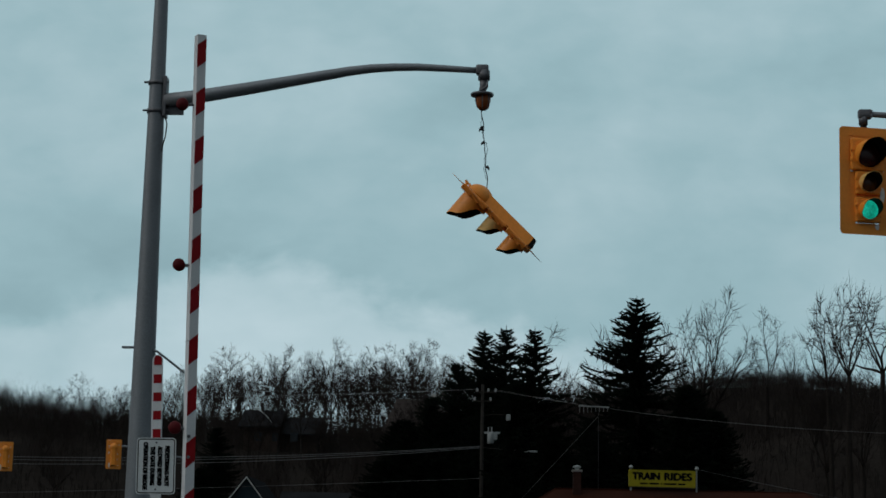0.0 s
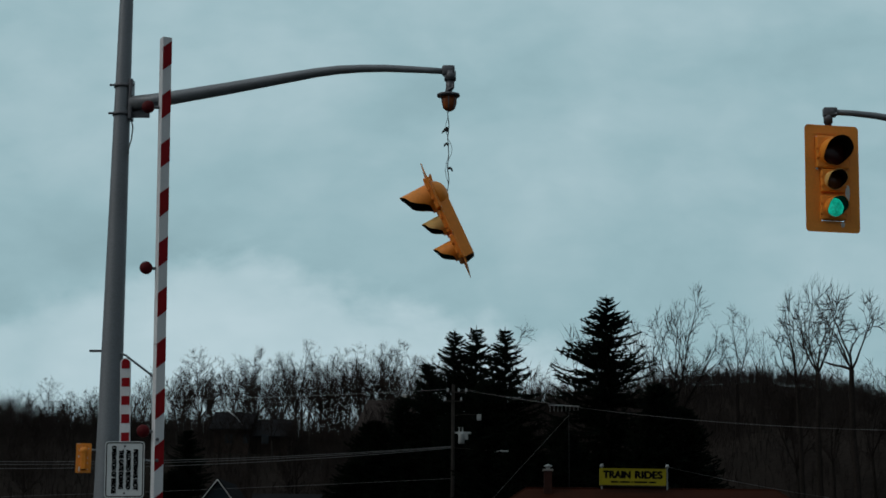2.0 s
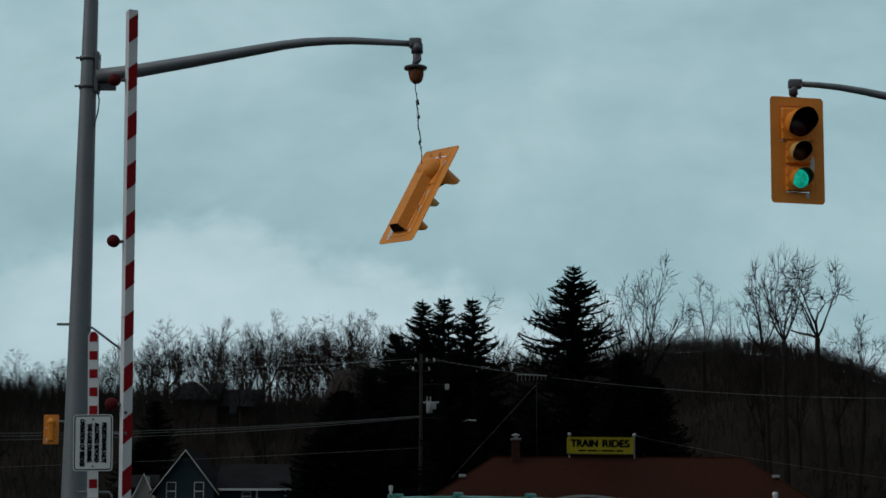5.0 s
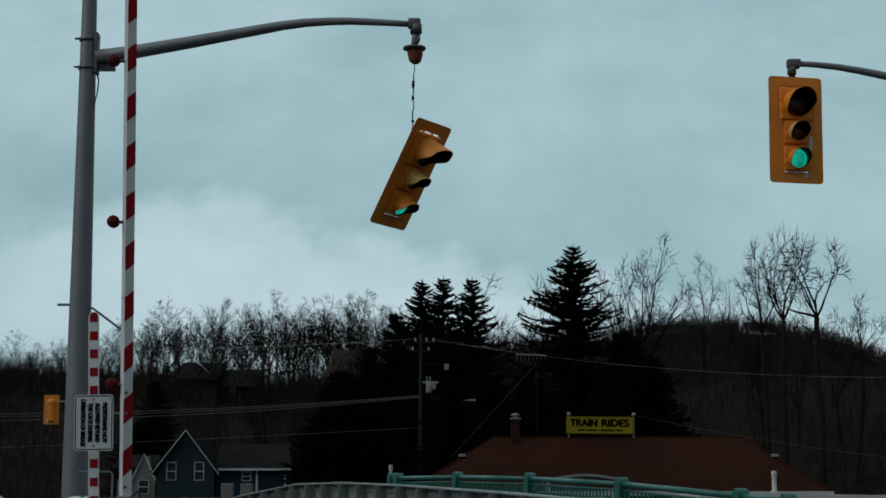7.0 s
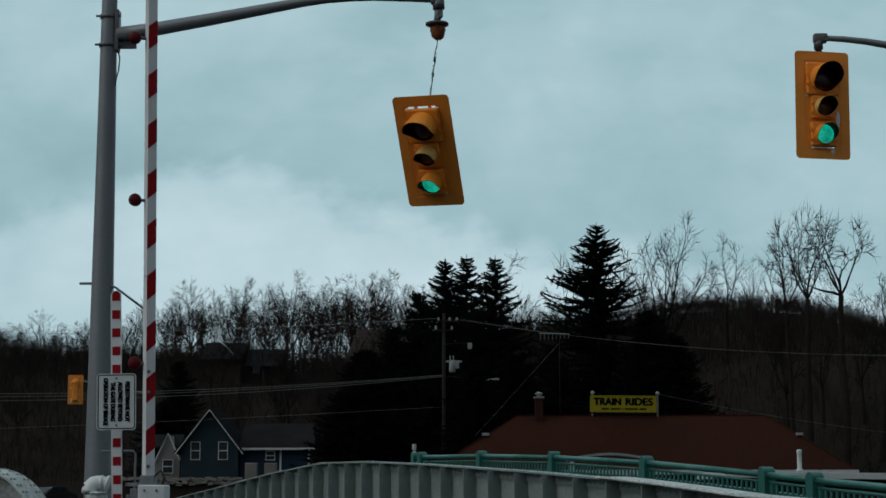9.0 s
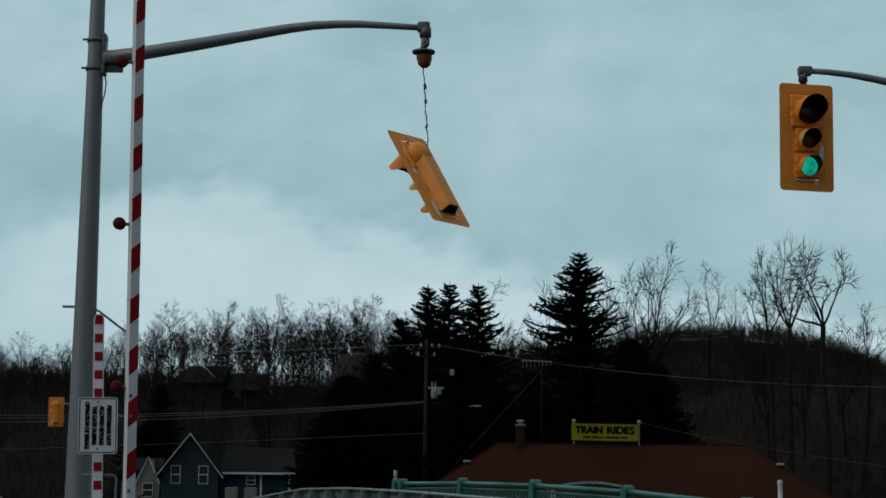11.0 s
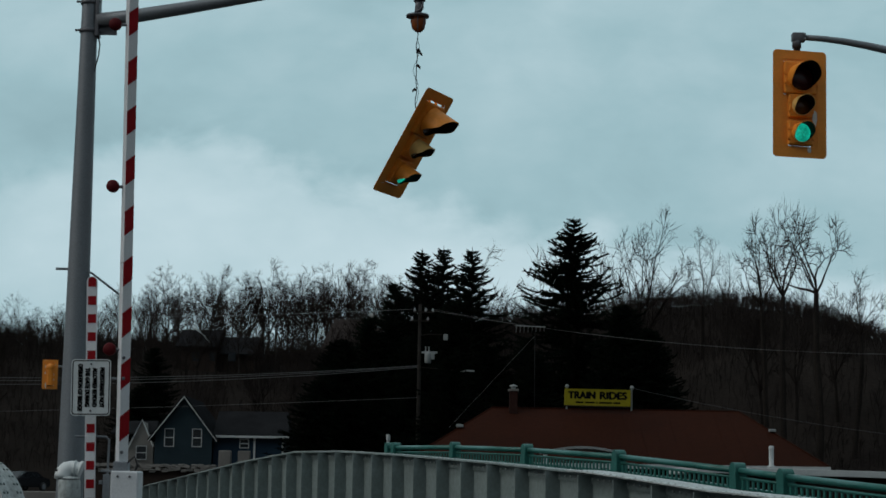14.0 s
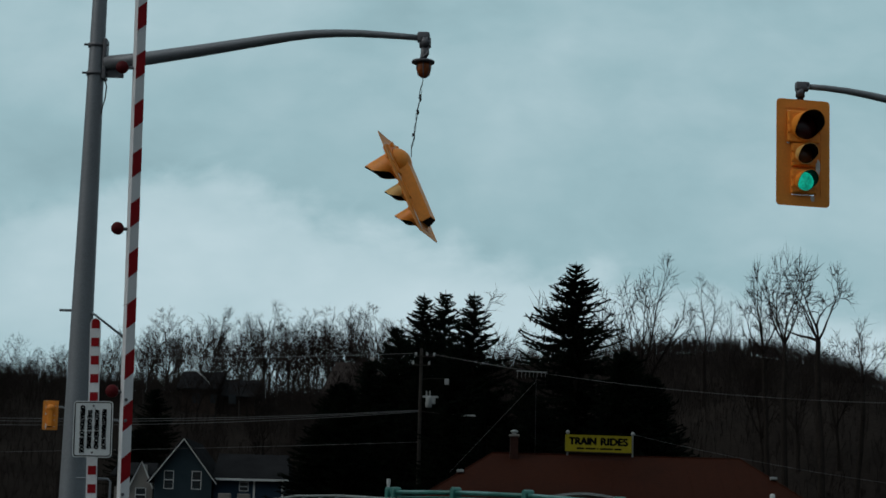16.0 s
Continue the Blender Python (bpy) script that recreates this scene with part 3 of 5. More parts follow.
def mast():
    x, y = -3.745, 19.0
    p = thing("signal_mast", "tall tapered galvanised steel pole with curved signal arm", "pole", Matrix.Translation((x, y, 0)))
    rad = lambda z: 0.156 - 0.0108 * z
    bm = BM()
    lathe(bm, [(rad(z) , z) for z in (0.03, 1, 2, 3, 4, 5, 6, 7, 8, 9, 9.4)] + [(0.03, 9.46)], None, 32)
    part("pole", bm, STEEL, p, smooth=40)
    bm = BM()
    box(bm, -0.24, 0.24, -0.24, 0.24, 0.0, 0.035, 0.006)
    part("base_plate", bm, STEEL, p)
    for sx in (-1, 1):
        for sy in (-1, 1):
            bm = BM()
            lathe(bm, [(0.022, 0.035), (0.022, 0.075), (0.012, 0.08), (0.012, 0.11)], Matrix.Translation((sx * 0.19, sy * 0.19, 0)), 6)
            part("bolt", bm, STEEL_DARK, p)
    # arm: rises from the pole and levels out to its tip
    bm = BM()
    run = [(0.103, -0.015, 6.456), (0.461, -0.066, 6.490), (0.777, -0.111, 6.534), (1.120, -0.160, 6.581), (1.521, -0.219, 6.640), (1.871, -0.270, 6.691), (2.121, -0.306, 6.727), (2.369, -0.342, 6.750), (2.617, -0.379, 6.755), (2.865, -0.415, 6.749), (3.112, -0.452, 6.729), (3.309, -0.481, 6.711), (3.505, -0.510, 6.691)]
    sweep(bm, run, [0.078, 0.075, 0.071, 0.067, 0.061, 0.056, 0.051, 0.047, 0.043, 0.040, 0.037, 0.034, 0.032], 20)
    part("mast_arm", bm, STEEL, p, smooth=40)
    # clamp: plate, two collars with bolts
    bm = BM()
    box(bm, 0.075, 0.115, -0.075, 0.075, 6.27, 6.72, 0.008)
    box(bm, 0.10, 0.30, -0.012, 0.012, 6.30, 6.42)
    part("clamp_plate", bm, STEEL_DARK, p)
    for z in (6.335, 6.65):
        col = BM()
        lathe(col, [(rad(z) + 0.002, z - 0.022), (rad(z) + 0.014, z - 0.02), (rad(z) + 0.014, z + 0.02), (rad(z) + 0.002, z + 0.022)], None, 28)
        collar = part("collar", col, STEEL_DARK, p, smooth=40)
        for s in (-1, 1):
            bm = BM()
            sweep(bm, [(s * (rad(z) + 0.05), -0.05, z), (s * (rad(z) + 0.0), -0.05, z)], 0.012, 6)
            part("bolt", bm, STEEL_DARK, collar)
    # short drooping wire below the clamp
    bm = BM()
    sweep(bm, [(0.10, -0.06, 6.31), (0.135, -0.06, 6.18), (0.125, -0.06, 6.05), (0.10, -0.06, 5.95), (0.095, -0.06, 5.88)], 0.008, 6)
    part("wire", bm, RUBBER, p)
    # small step and stay half way up
    bm = BM()
    box(bm, -0.24, -0.07, -0.03, 0.0, 3.74, 3.765, 0.003)
    part("step_peg", bm, STEEL, p)
    bm = BM()
    sweep(bm, [(0.09, -0.05, 3.73), (0.15, -0.05, 3.705), (0.48, -0.05, 3.46)], 0.012, 8)
    part("stay", bm, STEEL, p, smooth=60)
    # end of the arm: elbow, drop pipe and the torn cap
    e = Vector((3.549, -0.51, 0))
    bm = BM()
    box(bm, e.x - 0.075, e.x + 0.06, e.y - 0.055, e.y + 0.055, 6.644, 6.751, 0.022)
    sweep(bm, [(e.x + 0.01, e.y, 6.689), (e.x + 0.012, e.y, 6.589)], 0.062, 16)
    part("elbow", bm, STEEL_DARK, p, smooth=40)
    bm = BM()
    sweep(bm, [(e.x + 0.01, e.y, 6.609), (e.x + 0.012, e.y, 6.519), (e.x - 0.005, e.y, 6.474), (e.x - 0.005, e.y, 6.419)], [0.044, 0.046, 0.036, 0.036], 14)
    sweep(bm, [(e.x + 0.045, e.y - 0.03, 6.589), (e.x + 0.04, e.y - 0.04, 6.509), (e.x - 0.03, e.y - 0.04, 6.459)], 0.014, 8)
    part("drop_pipe", bm, STEEL_DARK, p, smooth=50)
    bm = BM()
    lathe(bm, [(0.02, 6.442), (0.119, 6.440), (0.122, 6.428), (0.119, 6.416), (0.05, 6.417)], Matrix.Translation((e.x - 0.005, e.y, 0)) @ Matrix.Rotation(radians(0.0), 4, "Y"), 28)
    part("disc", bm, STEEL_DARK, p, smooth=40)
    bm = BM()
    lathe(bm, [(0.076, 6.417), (0.078, 6.375), (0.072, 6.325), (0.055, 6.283), (0.03, 6.262), (0.008, 6.256)], Matrix.Translation((e.x + 0.004, e.y, 0)), 14)
    part("torn_cap", bm, AMBER_CAP, p, "torn orange remains of the signal top", 40)
    bm = BM()
    for a in (20, 100, 190, 265, 320):
        c, s = math.cos(radians(a)), math.sin(radians(a))
        sweep(bm, [(e.x + 0.004 + 0.077 * c, e.y + 0.077 * s, 6.414), (e.x + 0.004 + 0.079 * c, e.y + 0.079 * s, 6.365), (e.x + 0.004 + 0.06 * c, e.y + 0.06 * s, 6.290), (e.x + 0.004 + 0.02 * c, e.y + 0.02 * s, 6.258)], 0.006, 6)
    part("dark_rib", bm, STEEL_DARK, p)
    return p


mast()


def mast_right():
    """The pole of the other signal stands outside the view; its arm reaches in."""
    p = thing("signal_mast", "galvanised steel pole with curved arm carrying the standing signal", "pole", Matrix.Translation((8.6, 19.9, 0)))
    bm = BM()
    lathe(bm, [(0.156 - 0.0108 * z, z) for z in (0.0, 2, 4, 6, 8, 9)] + [(0.02, 9.05)], None, 28)
    part("pole", bm, STEEL, p, smooth=40)
    dx, dy = 4.05 - 8.6, 19.6 - 19.9
    pts = [(0, 6.12), (-1.3, 6.22), (-2.4, 6.32), (-3.2, 6.385), (-3.5, 6.43), (-3.8, 6.487), (-4.05, 6.525), (-4.3, 6.548), (-4.56, 6.558)]
    bm = BM()
    sweep(bm, [(x, dy * x / dx, z) for x, z in pts], [0.078, 0.07, 0.06, 0.05, 0.045, 0.041, 0.037, 0.034, 0.032], 16)
    part("mast_arm", bm, STEEL, p, smooth=40)
    bm = BM()
    box(bm, dx - 0.09, dx + 0.06, dy - 0.05, dy + 0.05, 6.50, 6.605, 0.02)
    sweep(bm, [(dx - 0.035, dy, 6.54), (dx - 0.035, dy, 6.43)], 0.05, 14)
    part("elbow", bm, STEEL_DARK, p, smooth=40)
    bm = BM()
    sweep(bm, [(dx - 0.035, dy + 0.02, 6.45), (dx - 0.01, dy + 0.06, 6.36), (dx + 0.0, dy + 0.06, 6.24)], 0.036, 12)
    part("drop_pipe", bm, STEEL_DARK, p, smooth=40)
    for a in (0, 1):
        bm = BM()
        sweep(bm, [(dx + 0.045, dy - 0.052, 6.53 + 0.05 * a), (dx + 0.045, dy - 0.066, 6.53 + 0.05 * a)], 0.014, 6)
        part("bolt", bm, STEEL, p)


mast_right()


# ---------------------------------------------------------------- barrier gates
def barrier_gate():
    g = thing("barrier_gate", "raised white barrier arm with red diagonal stripes", "gate")
    foot, top = Vector((-3.098, 18.3, 1.72)), Vector((-3.176, 18.3, 6.985))
    tilt = math.atan2(top.x - foot.x, top.z - foot.z)
    am = Matrix.Translation(foot) @ Matrix.Rotation(tilt, 4, "Y") @ Matrix.Rotation(radians(30), 4, "Z")
    length = (top - foot).length
    bm = BM()
    box(bm, -0.050, 0.050, -0.05, 0.05, 0.0, length, 0.006)
    arm = part("arm", bm, WHITE_ARM, g)
    arm.matrix_basis = am
    bm = BM()
    slab(bm, [(-0.049, -0.165), (0.049, -0.085), (0.049, 0.165), (-0.049, 0.085)], -0.053, -0.0495)
    z0 = 6.262 - foot.z
    first = None
    for k in range(-8, 2):
        z = z0 + 0.5215 * k
        if first is None:
            first = part("stripe", bm, RED_STRIPE, arm, "red diagonal stripe")
            first.matrix_basis = Matrix.Translation((0, 0, z))
        else:
            share(first, Matrix.Translation((0, 0, z)), arm)
    bm = BM()
    box(bm, -0.052, 0.052, -0.0515, 0.0515, 2.02, 2.024)
    part("joint", bm, STEEL_DARK, arm)
    for z in (0.10, 0.84, 1.05):
        bm = BM()
        lathe(bm, [(0.018, 0.0), (0.018, 0.012), (0.008, 0.016)], Matrix.Translation((-0.025, -0.051, z)) @ Matrix.Rotation(radians(90), 4, "X"), 6)
        part("bolt", bm, STEEL_DARK, arm)
    for x, z in ((-3.335, 6.238), (-3.295, 4.533), (-3.262, 2.858)):
        bm = BM()
        lathe(bm, [(0.05, -0.06), (0.064, -0.05), (0.066, -0.012), (0.058, 0.0), (0.04, 0.014), (0.0, 0.02)], Matrix.Translation((x, 18.27, z)) @ Matrix.Rotation(radians(90), 4, "X"), 22)
        lamp = part("warning_lamp", bm, RED_LAMP, g, "round dark red warning lamp", 40)
        bm = BM()
        sweep(bm, [(x + 0.05, 18.30, z - 0.005), (x + 0.165, 18.30, z - 0.005)], 0.017, 8)
        part("bracket", bm, STEEL_DARK, lamp)
    bm = BM()
    box(bm, -0.075, 0.075, -0.07, 0.07, -0.09, 0.012, 0.012)
    box(bm, -0.03, -0.005, -0.076, -0.07, -0.07, -0.01)
    socket = part("arm_socket", bm, STEEL, g)
    socket.matrix_basis = Matrix.Translation(foot)
    bm = BM()
    box(bm, -3.18, -2.905, 18.16, 18.48, 1.02, 1.635, 0.015)
    part("mechanism_box", bm, WHITE_ARM, g, "white mechanism box")
    for x in (-3.11, -2.99):
        bm = BM()
        lathe(bm, [(0.012, 0), (0.012, 0.012), (0.004, 0.014)], Matrix.Translation((x, 18.16, 1.58)) @ Matrix.Rotation(radians(90), 4, "X"), 8)
        part("bolt", bm, STEEL_DARK, g)
    for x0, x1, z0, z1 in ((-3.30, -3.185, 1.62, 1.645), (-3.27, -3.20, 1.30, 1.60), (-3.31, -3.275, 1.50, 1.54)):
        bm = BM()
        box(bm, x0, x1, 18.24, 18.34, z0, z1, 0.006)
        part("hinge_bracket", bm, STEEL, g)
    bm = BM()
    sweep(bm, [(-3.04, 18.32, 0.0), (-3.04, 18.32, 1.05)], 0.08, 16)
    part("pedestal", bm, STEEL, g, smooth=40)
    bm = BM()
    sweep(bm, [(-3.03, 18.25, 1.72), (-2.96, 18.24, 1.78), (-2.93, 18.24, 1.70), (-2.95, 18.24, 1.62)], 0.012, 6)
    part("hose", bm, RUBBER, g)


barrier_gate()


def walkway_gate():
    g = thing("walkway_gate", "raised narrow red and white banded walkway arm", "gate")
    foot, top = Vector((-3.43, 18.5, 0.95)), Vector((-3.507, 18.5, 3.62))
    tilt = math.atan2(top.x - foot.x, top.z - foot.z)
    am = Matrix.Translation(foot) @ Matrix.Rotation(tilt, 4, "Y")
    n = (top - foot).length
    bm = BM()
    slab(bm, [(-0.052, 0), (0.052, 0)] + [(0.052 * math.cos(radians(q)), n - 0.052 + 0.052 * math.sin(radians(q))) for q in range(0, 181, 15)], -0.02, 0.02)
    arm = part("arm", bm, WHITE_ARM, g)
    arm.matrix_basis = am
    first = None
    for k in range(14):
        z = n - 0.062 - 0.187 * k
        if k == 0:
            bm = BM()
            slab(bm, [(-0.036, -0.045), (0.046, -0.045)] + [(0.005 + 0.041 * math.cos(radians(q)), 0.014 + 0.041 * math.sin(radians(q))) for q in range(0, 181, 15)], -0.023, -0.0195)
            part("band", bm, RED_STRIPE, arm, "round topped red band").matrix_basis = Matrix.Translation((0, 0, z))
        elif first is None:
            bm = BM()
            box(bm, -0.036, 0.047, -0.023, -0.0195, -0.045, 0.045)
            first = part("band", bm, RED_STRIPE, arm, "red band")
            first.matrix_basis = Matrix.Translation((0, 0, z))
        else:
            share(first, Matrix.Translation((0, 0, z)), arm)
    bm = BM()
    box(bm, -3.56, -3.34, 18.42, 18.62, 0.0, 1.05, 0.012)
    part("pedestal", bm, WHITE_ARM, g)
    bm = BM()
    sweep(bm, [(-3.62, 18.52, 1.98), (-3.30, 18.52, 1.98), (-3.27, 18.52, 1.95), (-3.28, 18.52, 1.0)], 0.012, 8)
    part("guard_bar", bm, STEEL, g)


walkway_gate()


def walk_sign():
    s = thing("warning_sign", "white sign with black words turned sideways on the walkway arm", "sign", Matrix.Translation((-3.432, 18.27, 2.467)) @ pose(0, 0, 0, 0, -1.0, 8))
    bm = BM()
    slab(bm, round_rect(0.392, 0.568, 0.035), -0.004, 0.004)
    part("panel", bm, SIGN_WHITE, s)
    bm = BM()
    o, i = round_rect(0.372, 0.548, 0.030), round_rect(0.352, 0.528, 0.022)
    a = [bm.verts.new((x, -0.006, z)) for x, z in o]
    b = [bm.verts.new((x, -0.006, z)) for x, z in i]
    for k in range(len(a)):
        bm.faces.new((a[k], a[(k + 1) % len(a)], b[(k + 1) % len(a)], b[k]))
    part("border", bm, SIGN_BLACK, s)
    for k, (words, w) in enumerate((("PEDESTRIANS NOT", 0.40), ("ALLOWED BEYOND", 0.39), ("THE GATE DURING", 0.385), ("OPERATION OF BRIDGE", 0.47))):
        m = Matrix.Translation((0.108 - 0.072 * k, -0.0065, 0.0 if k < 3 else 0.0)) @ Matrix.Rotation(radians(90), 4, "X") @ Matrix.Rotation(radians(-90), 4, "Z")
        letters("lettering", words, 0.060, SIGN_BLACK, s, m, w, 0.0052)
    for z in (-0.235, 0.235):
        bm = BM()
        lathe(bm, [(0.011, 0), (0.011, 0.006), (0.004, 0.009)], Matrix.Translation((0, -0.004, z)) @ Matrix.Rotation(radians(90), 4, "X"), 10)
        part("bolt", bm, STEEL_DARK, s)
    bm = BM()
    box(bm, -0.03, 0.03, 0.004, 0.21, -0.02, 0.02, 0.004)
    part("bracket", bm, STEEL, s)
    bm = BM()
    sweep(bm, [(0.17, 0.01, 0.10), (0.30, 0.03, 0.085)], 0.010, 8)
    part("tie_rod", bm, STEEL, s)


walk_sign()


def siren():
    s = thing("warning_horn", "white weathered elbow shaped warning horn beside the mast", "horn", Matrix.Translation((-3.575, 18.2, 1.65)))
    bm = BM()
    sweep(bm, [(0.085, 0, -0.004), (0.05, 0, 0.004), (0.0, 0, 0.008), (-0.045, 0, -0.006), (-0.075, -0.01, -0.038), (-0.088, -0.02, -0.078), (-0.09, -0.025, -0.10)], [0.070, 0.066, 0.072, 0.080, 0.083, 0.080, 0.078], 28)
    part("elbow", bm, SIGN_WHITE, s, smooth=50)
    bm = BM()
    sweep(bm, [(0.020, 0, 0.006), (0.026, 0, 0.006), (0.034, 0, 0.004), (0.040, 0, 0.004)], [0.070, 0.079, 0.079, 0.068], 28)
    sweep(bm, [(0.078, 0, -0.002), (0.096, 0, -0.006), (0.102, 0, -0.008)], [0.084, 0.086, 0.072], 28)
    part("flange", bm, SIGN_WHITE, s, smooth=40)
    bm = BM()
    sweep(bm, [(-0.118, -0.015, -0.035), (-0.132, -0.02, -0.05)], [0.060, 0.056], 20)
    part("mouth", bm, BLACK, s, "dark open mouth")
    bm = BM()
    sweep(bm, [(-0.02, 0, -0.08), (-0.02, 0, -0.14), (-0.015, 0, -0.28), (-0.01, 0, -0.34)], [0.105, 0.112, 0.112, 0.09], 24)
    part("housing", bm, GIRDER_PALE, s, "grey white housing", 40)
    bm = BM()
    sweep(bm, [(-0.02, 0, -0.098), (-0.02, 0, -0.106)], 0.116, 24)
    part("seam_ring", bm, STEEL_DARK, s)
    bm = BM()
    sweep(bm, [(0.0, 0.02, -0.33), (0.0, 0.02, -1.66)], 0.04, 12)
    part("stand", bm, WHITE_ARM, s, smooth=40)


siren()


# ---------------------------------------------------------------- bridge
def run_point(s, side=0.0, z=0.0):
    p = Vector((3.235, 20.0, 0)) + ALONG * s + ACROSS * side
    return Vector((p.x, p.y, z))


GIRDER_TOP = ((-4, 1.33), (0, 1.52), (1.6, 1.64), (3.2, 1.745), (6.1, 1.89), (10, 2.055), (12.9, 2.15), (15.6, 2.175), (19.3, 2.02), (22.5, 1.83), (27.9, 1.53), (31, 1.3))


def girder_top(s):
    for (a, za), (b, zb) in zip(GIRDER_TOP, GIRDER_TOP[1:]):
        if s <= b:
            return za + (zb - za) * (s - a) / (b - a)
    return GIRDER_TOP[-1][1]


def bridge_girder():
    g = thing("bridge_girder", "pale grey riveted steel girder with stiffener ribs and arched top", "bridge girder")
    ss = [-4 + 0.5 * k for k in range(71)]

    def strip(name, mat, half, lo, hi, label="", upto=99):
        bm = BM()
        rows = []
        for s in [v for v in ss if v <= upto]:
            t = girder_top(s)
            rows.append([bm.verts.new(run_point(s, w, z)) for w, z in ((-half, lo(t)), (half, lo(t)), (half, hi(t)), (-half, hi(t)))])
        for a, b in zip(rows, rows[1:]):
            for k in range(4):
                bm.faces.new((a[k], a[(k + 1) % 4], b[(k + 1) % 4], b[k]))
        bm.faces.new(rows[0])
        bm.faces.new(rows[-1][::-1])
        bmesh.ops.recalc_face_normals(bm, faces=bm.faces[:])
        return part(name, bm, mat, g, label)

    strip("web", GIRDER, 0.012, lambda t: 0.0, lambda t: t - 0.02)
    strip("top_flange", GIRDER, 0.16, lambda t: t - 0.022, lambda t: t)
    strip("end_flange", GIRDER_PALE, 0.24, lambda t: t + 0.002, lambda t: t + 0.018, "pale riveted end flange", 3.5)
    strip("flange_angle", GIRDER, 0.035, lambda t: t - 0.14, lambda t: t - 0.024)
    rot = Matrix.Rotation(math.atan2(ALONG.y, ALONG.x), 4, "Z")
    # ribs: an outstanding leg and a flat leg on the web, split plate seams at every sixth
    s, k = -3.6, 0
    while s < 30.5:
        t = girder_top(s) - 0.03
        bm = BM()
        box(bm, -0.010, 0.010, 0.014, 0.22, 0.0, t)
        box(bm, 0.008, 0.085, 0.013, 0.024, 0.0, t - 0.11)
        rib = part("stiffener", bm, GIRDER, g)
        rib.matrix_basis = Matrix.Translation(run_point(s)) @ rot
        if k % 6 == 3:
            bm = BM()
            box(bm, 0.36, 0.54, 0.0125, 0.022, 0.02, t - 0.12)
            plate = part("splice_plate", bm, GIRDER, g)
            plate.matrix_basis = rib.matrix_basis.copy()
            bm = BM()
            for c in (0.395, 0.505):
                for j in range(11):
                    z = t - 0.18 - 0.085 * j
                    lathe(bm, [(0.016, 0), (0.013, 0.009), (0.005, 0.012)], Matrix.Translation((c, 0.022, z)) @ Matrix.Rotation(radians(-90), 4, "X"), 6)
            tagged(part("rivets", bm, GIRDER, plate), kind="stuff")
        s += 0.97
        k += 1
    bm = BM()
    s = -3.9
    while s < 24:
        p = run_point(s, -0.12 if s > 3.6 else -0.19, girder_top(s) + (0.0 if s > 3.6 else 0.018))
        lathe(bm, [(0.017, 0), (0.013, 0.011), (0.005, 0.014)], Matrix.Translation(p), 6)
        p = run_point(s, -0.036, girder_top(s) - 0.08)
        lathe(bm, [(0.016, 0), (0.012, 0.010), (0.005, 0.013)], Matrix.Translation(p) @ rot @ Matrix.Rotation(radians(-90), 4, "X"), 6)
        s += 0.16
    tagged(part("rivets", bm, GIRDER_PALE, g), kind="stuff")


bridge_girder()


def girder_end():
    """The rounded near end of the girder on the other side of the road."""
    g = thing("bridge_girder", "white riveted steel girder with a rounded end beside the road", "bridge girder",
              Matrix.Translation((-3.78, 16.75, 0)) @ Matrix.Rotation(math.atan2(ALONG.y, ALONG.x) + radians(52), 4, "Z"))
    top = [(0, 0.0)] + [(0.62 - 0.62 * math.cos(radians(a)), 1.16 + 0.62 * math.sin(radians(a))) for a in range(0, 91, 9)] + [(2.0, 1.84), (7.0, 2.0)]
    bm = BM()
    slab(bm, top + [(7.0, 0.0)], -0.012, 0.012)
    part("web", bm, GIRDER_PALE, g)
    for name, w, drop in (("top_flange", 0.20, 0.0), ("flange_angle", 0.05, 0.03)):
        bm = BM()
        rows = []
        for (x0, z0) in top[1:]:
            k = Vector((0.62 - x0 if x0 < 0.62 else 0.0, 0, 1.16 - z0 if x0 < 0.62 else -1.0))
            k.normalize()
            a, b = Vector((x0, 0, z0)) + k * drop, Vector((x0, 0, z0)) + k * (drop + (0.02 if not drop else 0.13))
            rows.append([bm.verts.new((q.x, y, q.z)) for q, y in ((a, -w), (a, w), (b, w), (b, -w))])
        for a, b in zip(rows, rows[1:]):
            for k in range(4):
                bm.faces.new((a[k], a[(k + 1) % 4], b[(k + 1) % 4], b[k]))
        bm.faces.new(rows[0])
        bm.faces.new(rows[-1][::-1])
        bmesh.ops.recalc_face_normals(bm, faces=bm.faces[:])
        part(name, bm, GIRDER_PALE, g)
    bm = BM()
    for a in range(0, 91, 8):
        for y in (-0.15, -0.09, 0.09, 0.15):
            d = Vector((-math.cos(radians(a)), 0, math.sin(radians(a))))
            m = Matrix.Translation(Vector((0.62, y, 1.16)) + d * 0.62) @ d.to_track_quat("Z", "Y").to_matrix().to_4x4()
            lathe(bm, [(0.015, 0), (0.012, 0.009), (0.004, 0.012)], m, 6)
    for j in range(24):
        for y in (-0.15, -0.09, 0.09, 0.15):
            lathe(bm, [(0.015, 0), (0.012, 0.009), (0.004, 0.012)], Matrix.Translation((0.7 + 0.09 * j, y, 1.785 + 0.0025 * j)), 6)
    tagged(part("rivets", bm, GIRDER, g), kind="stuff")


girder_end()


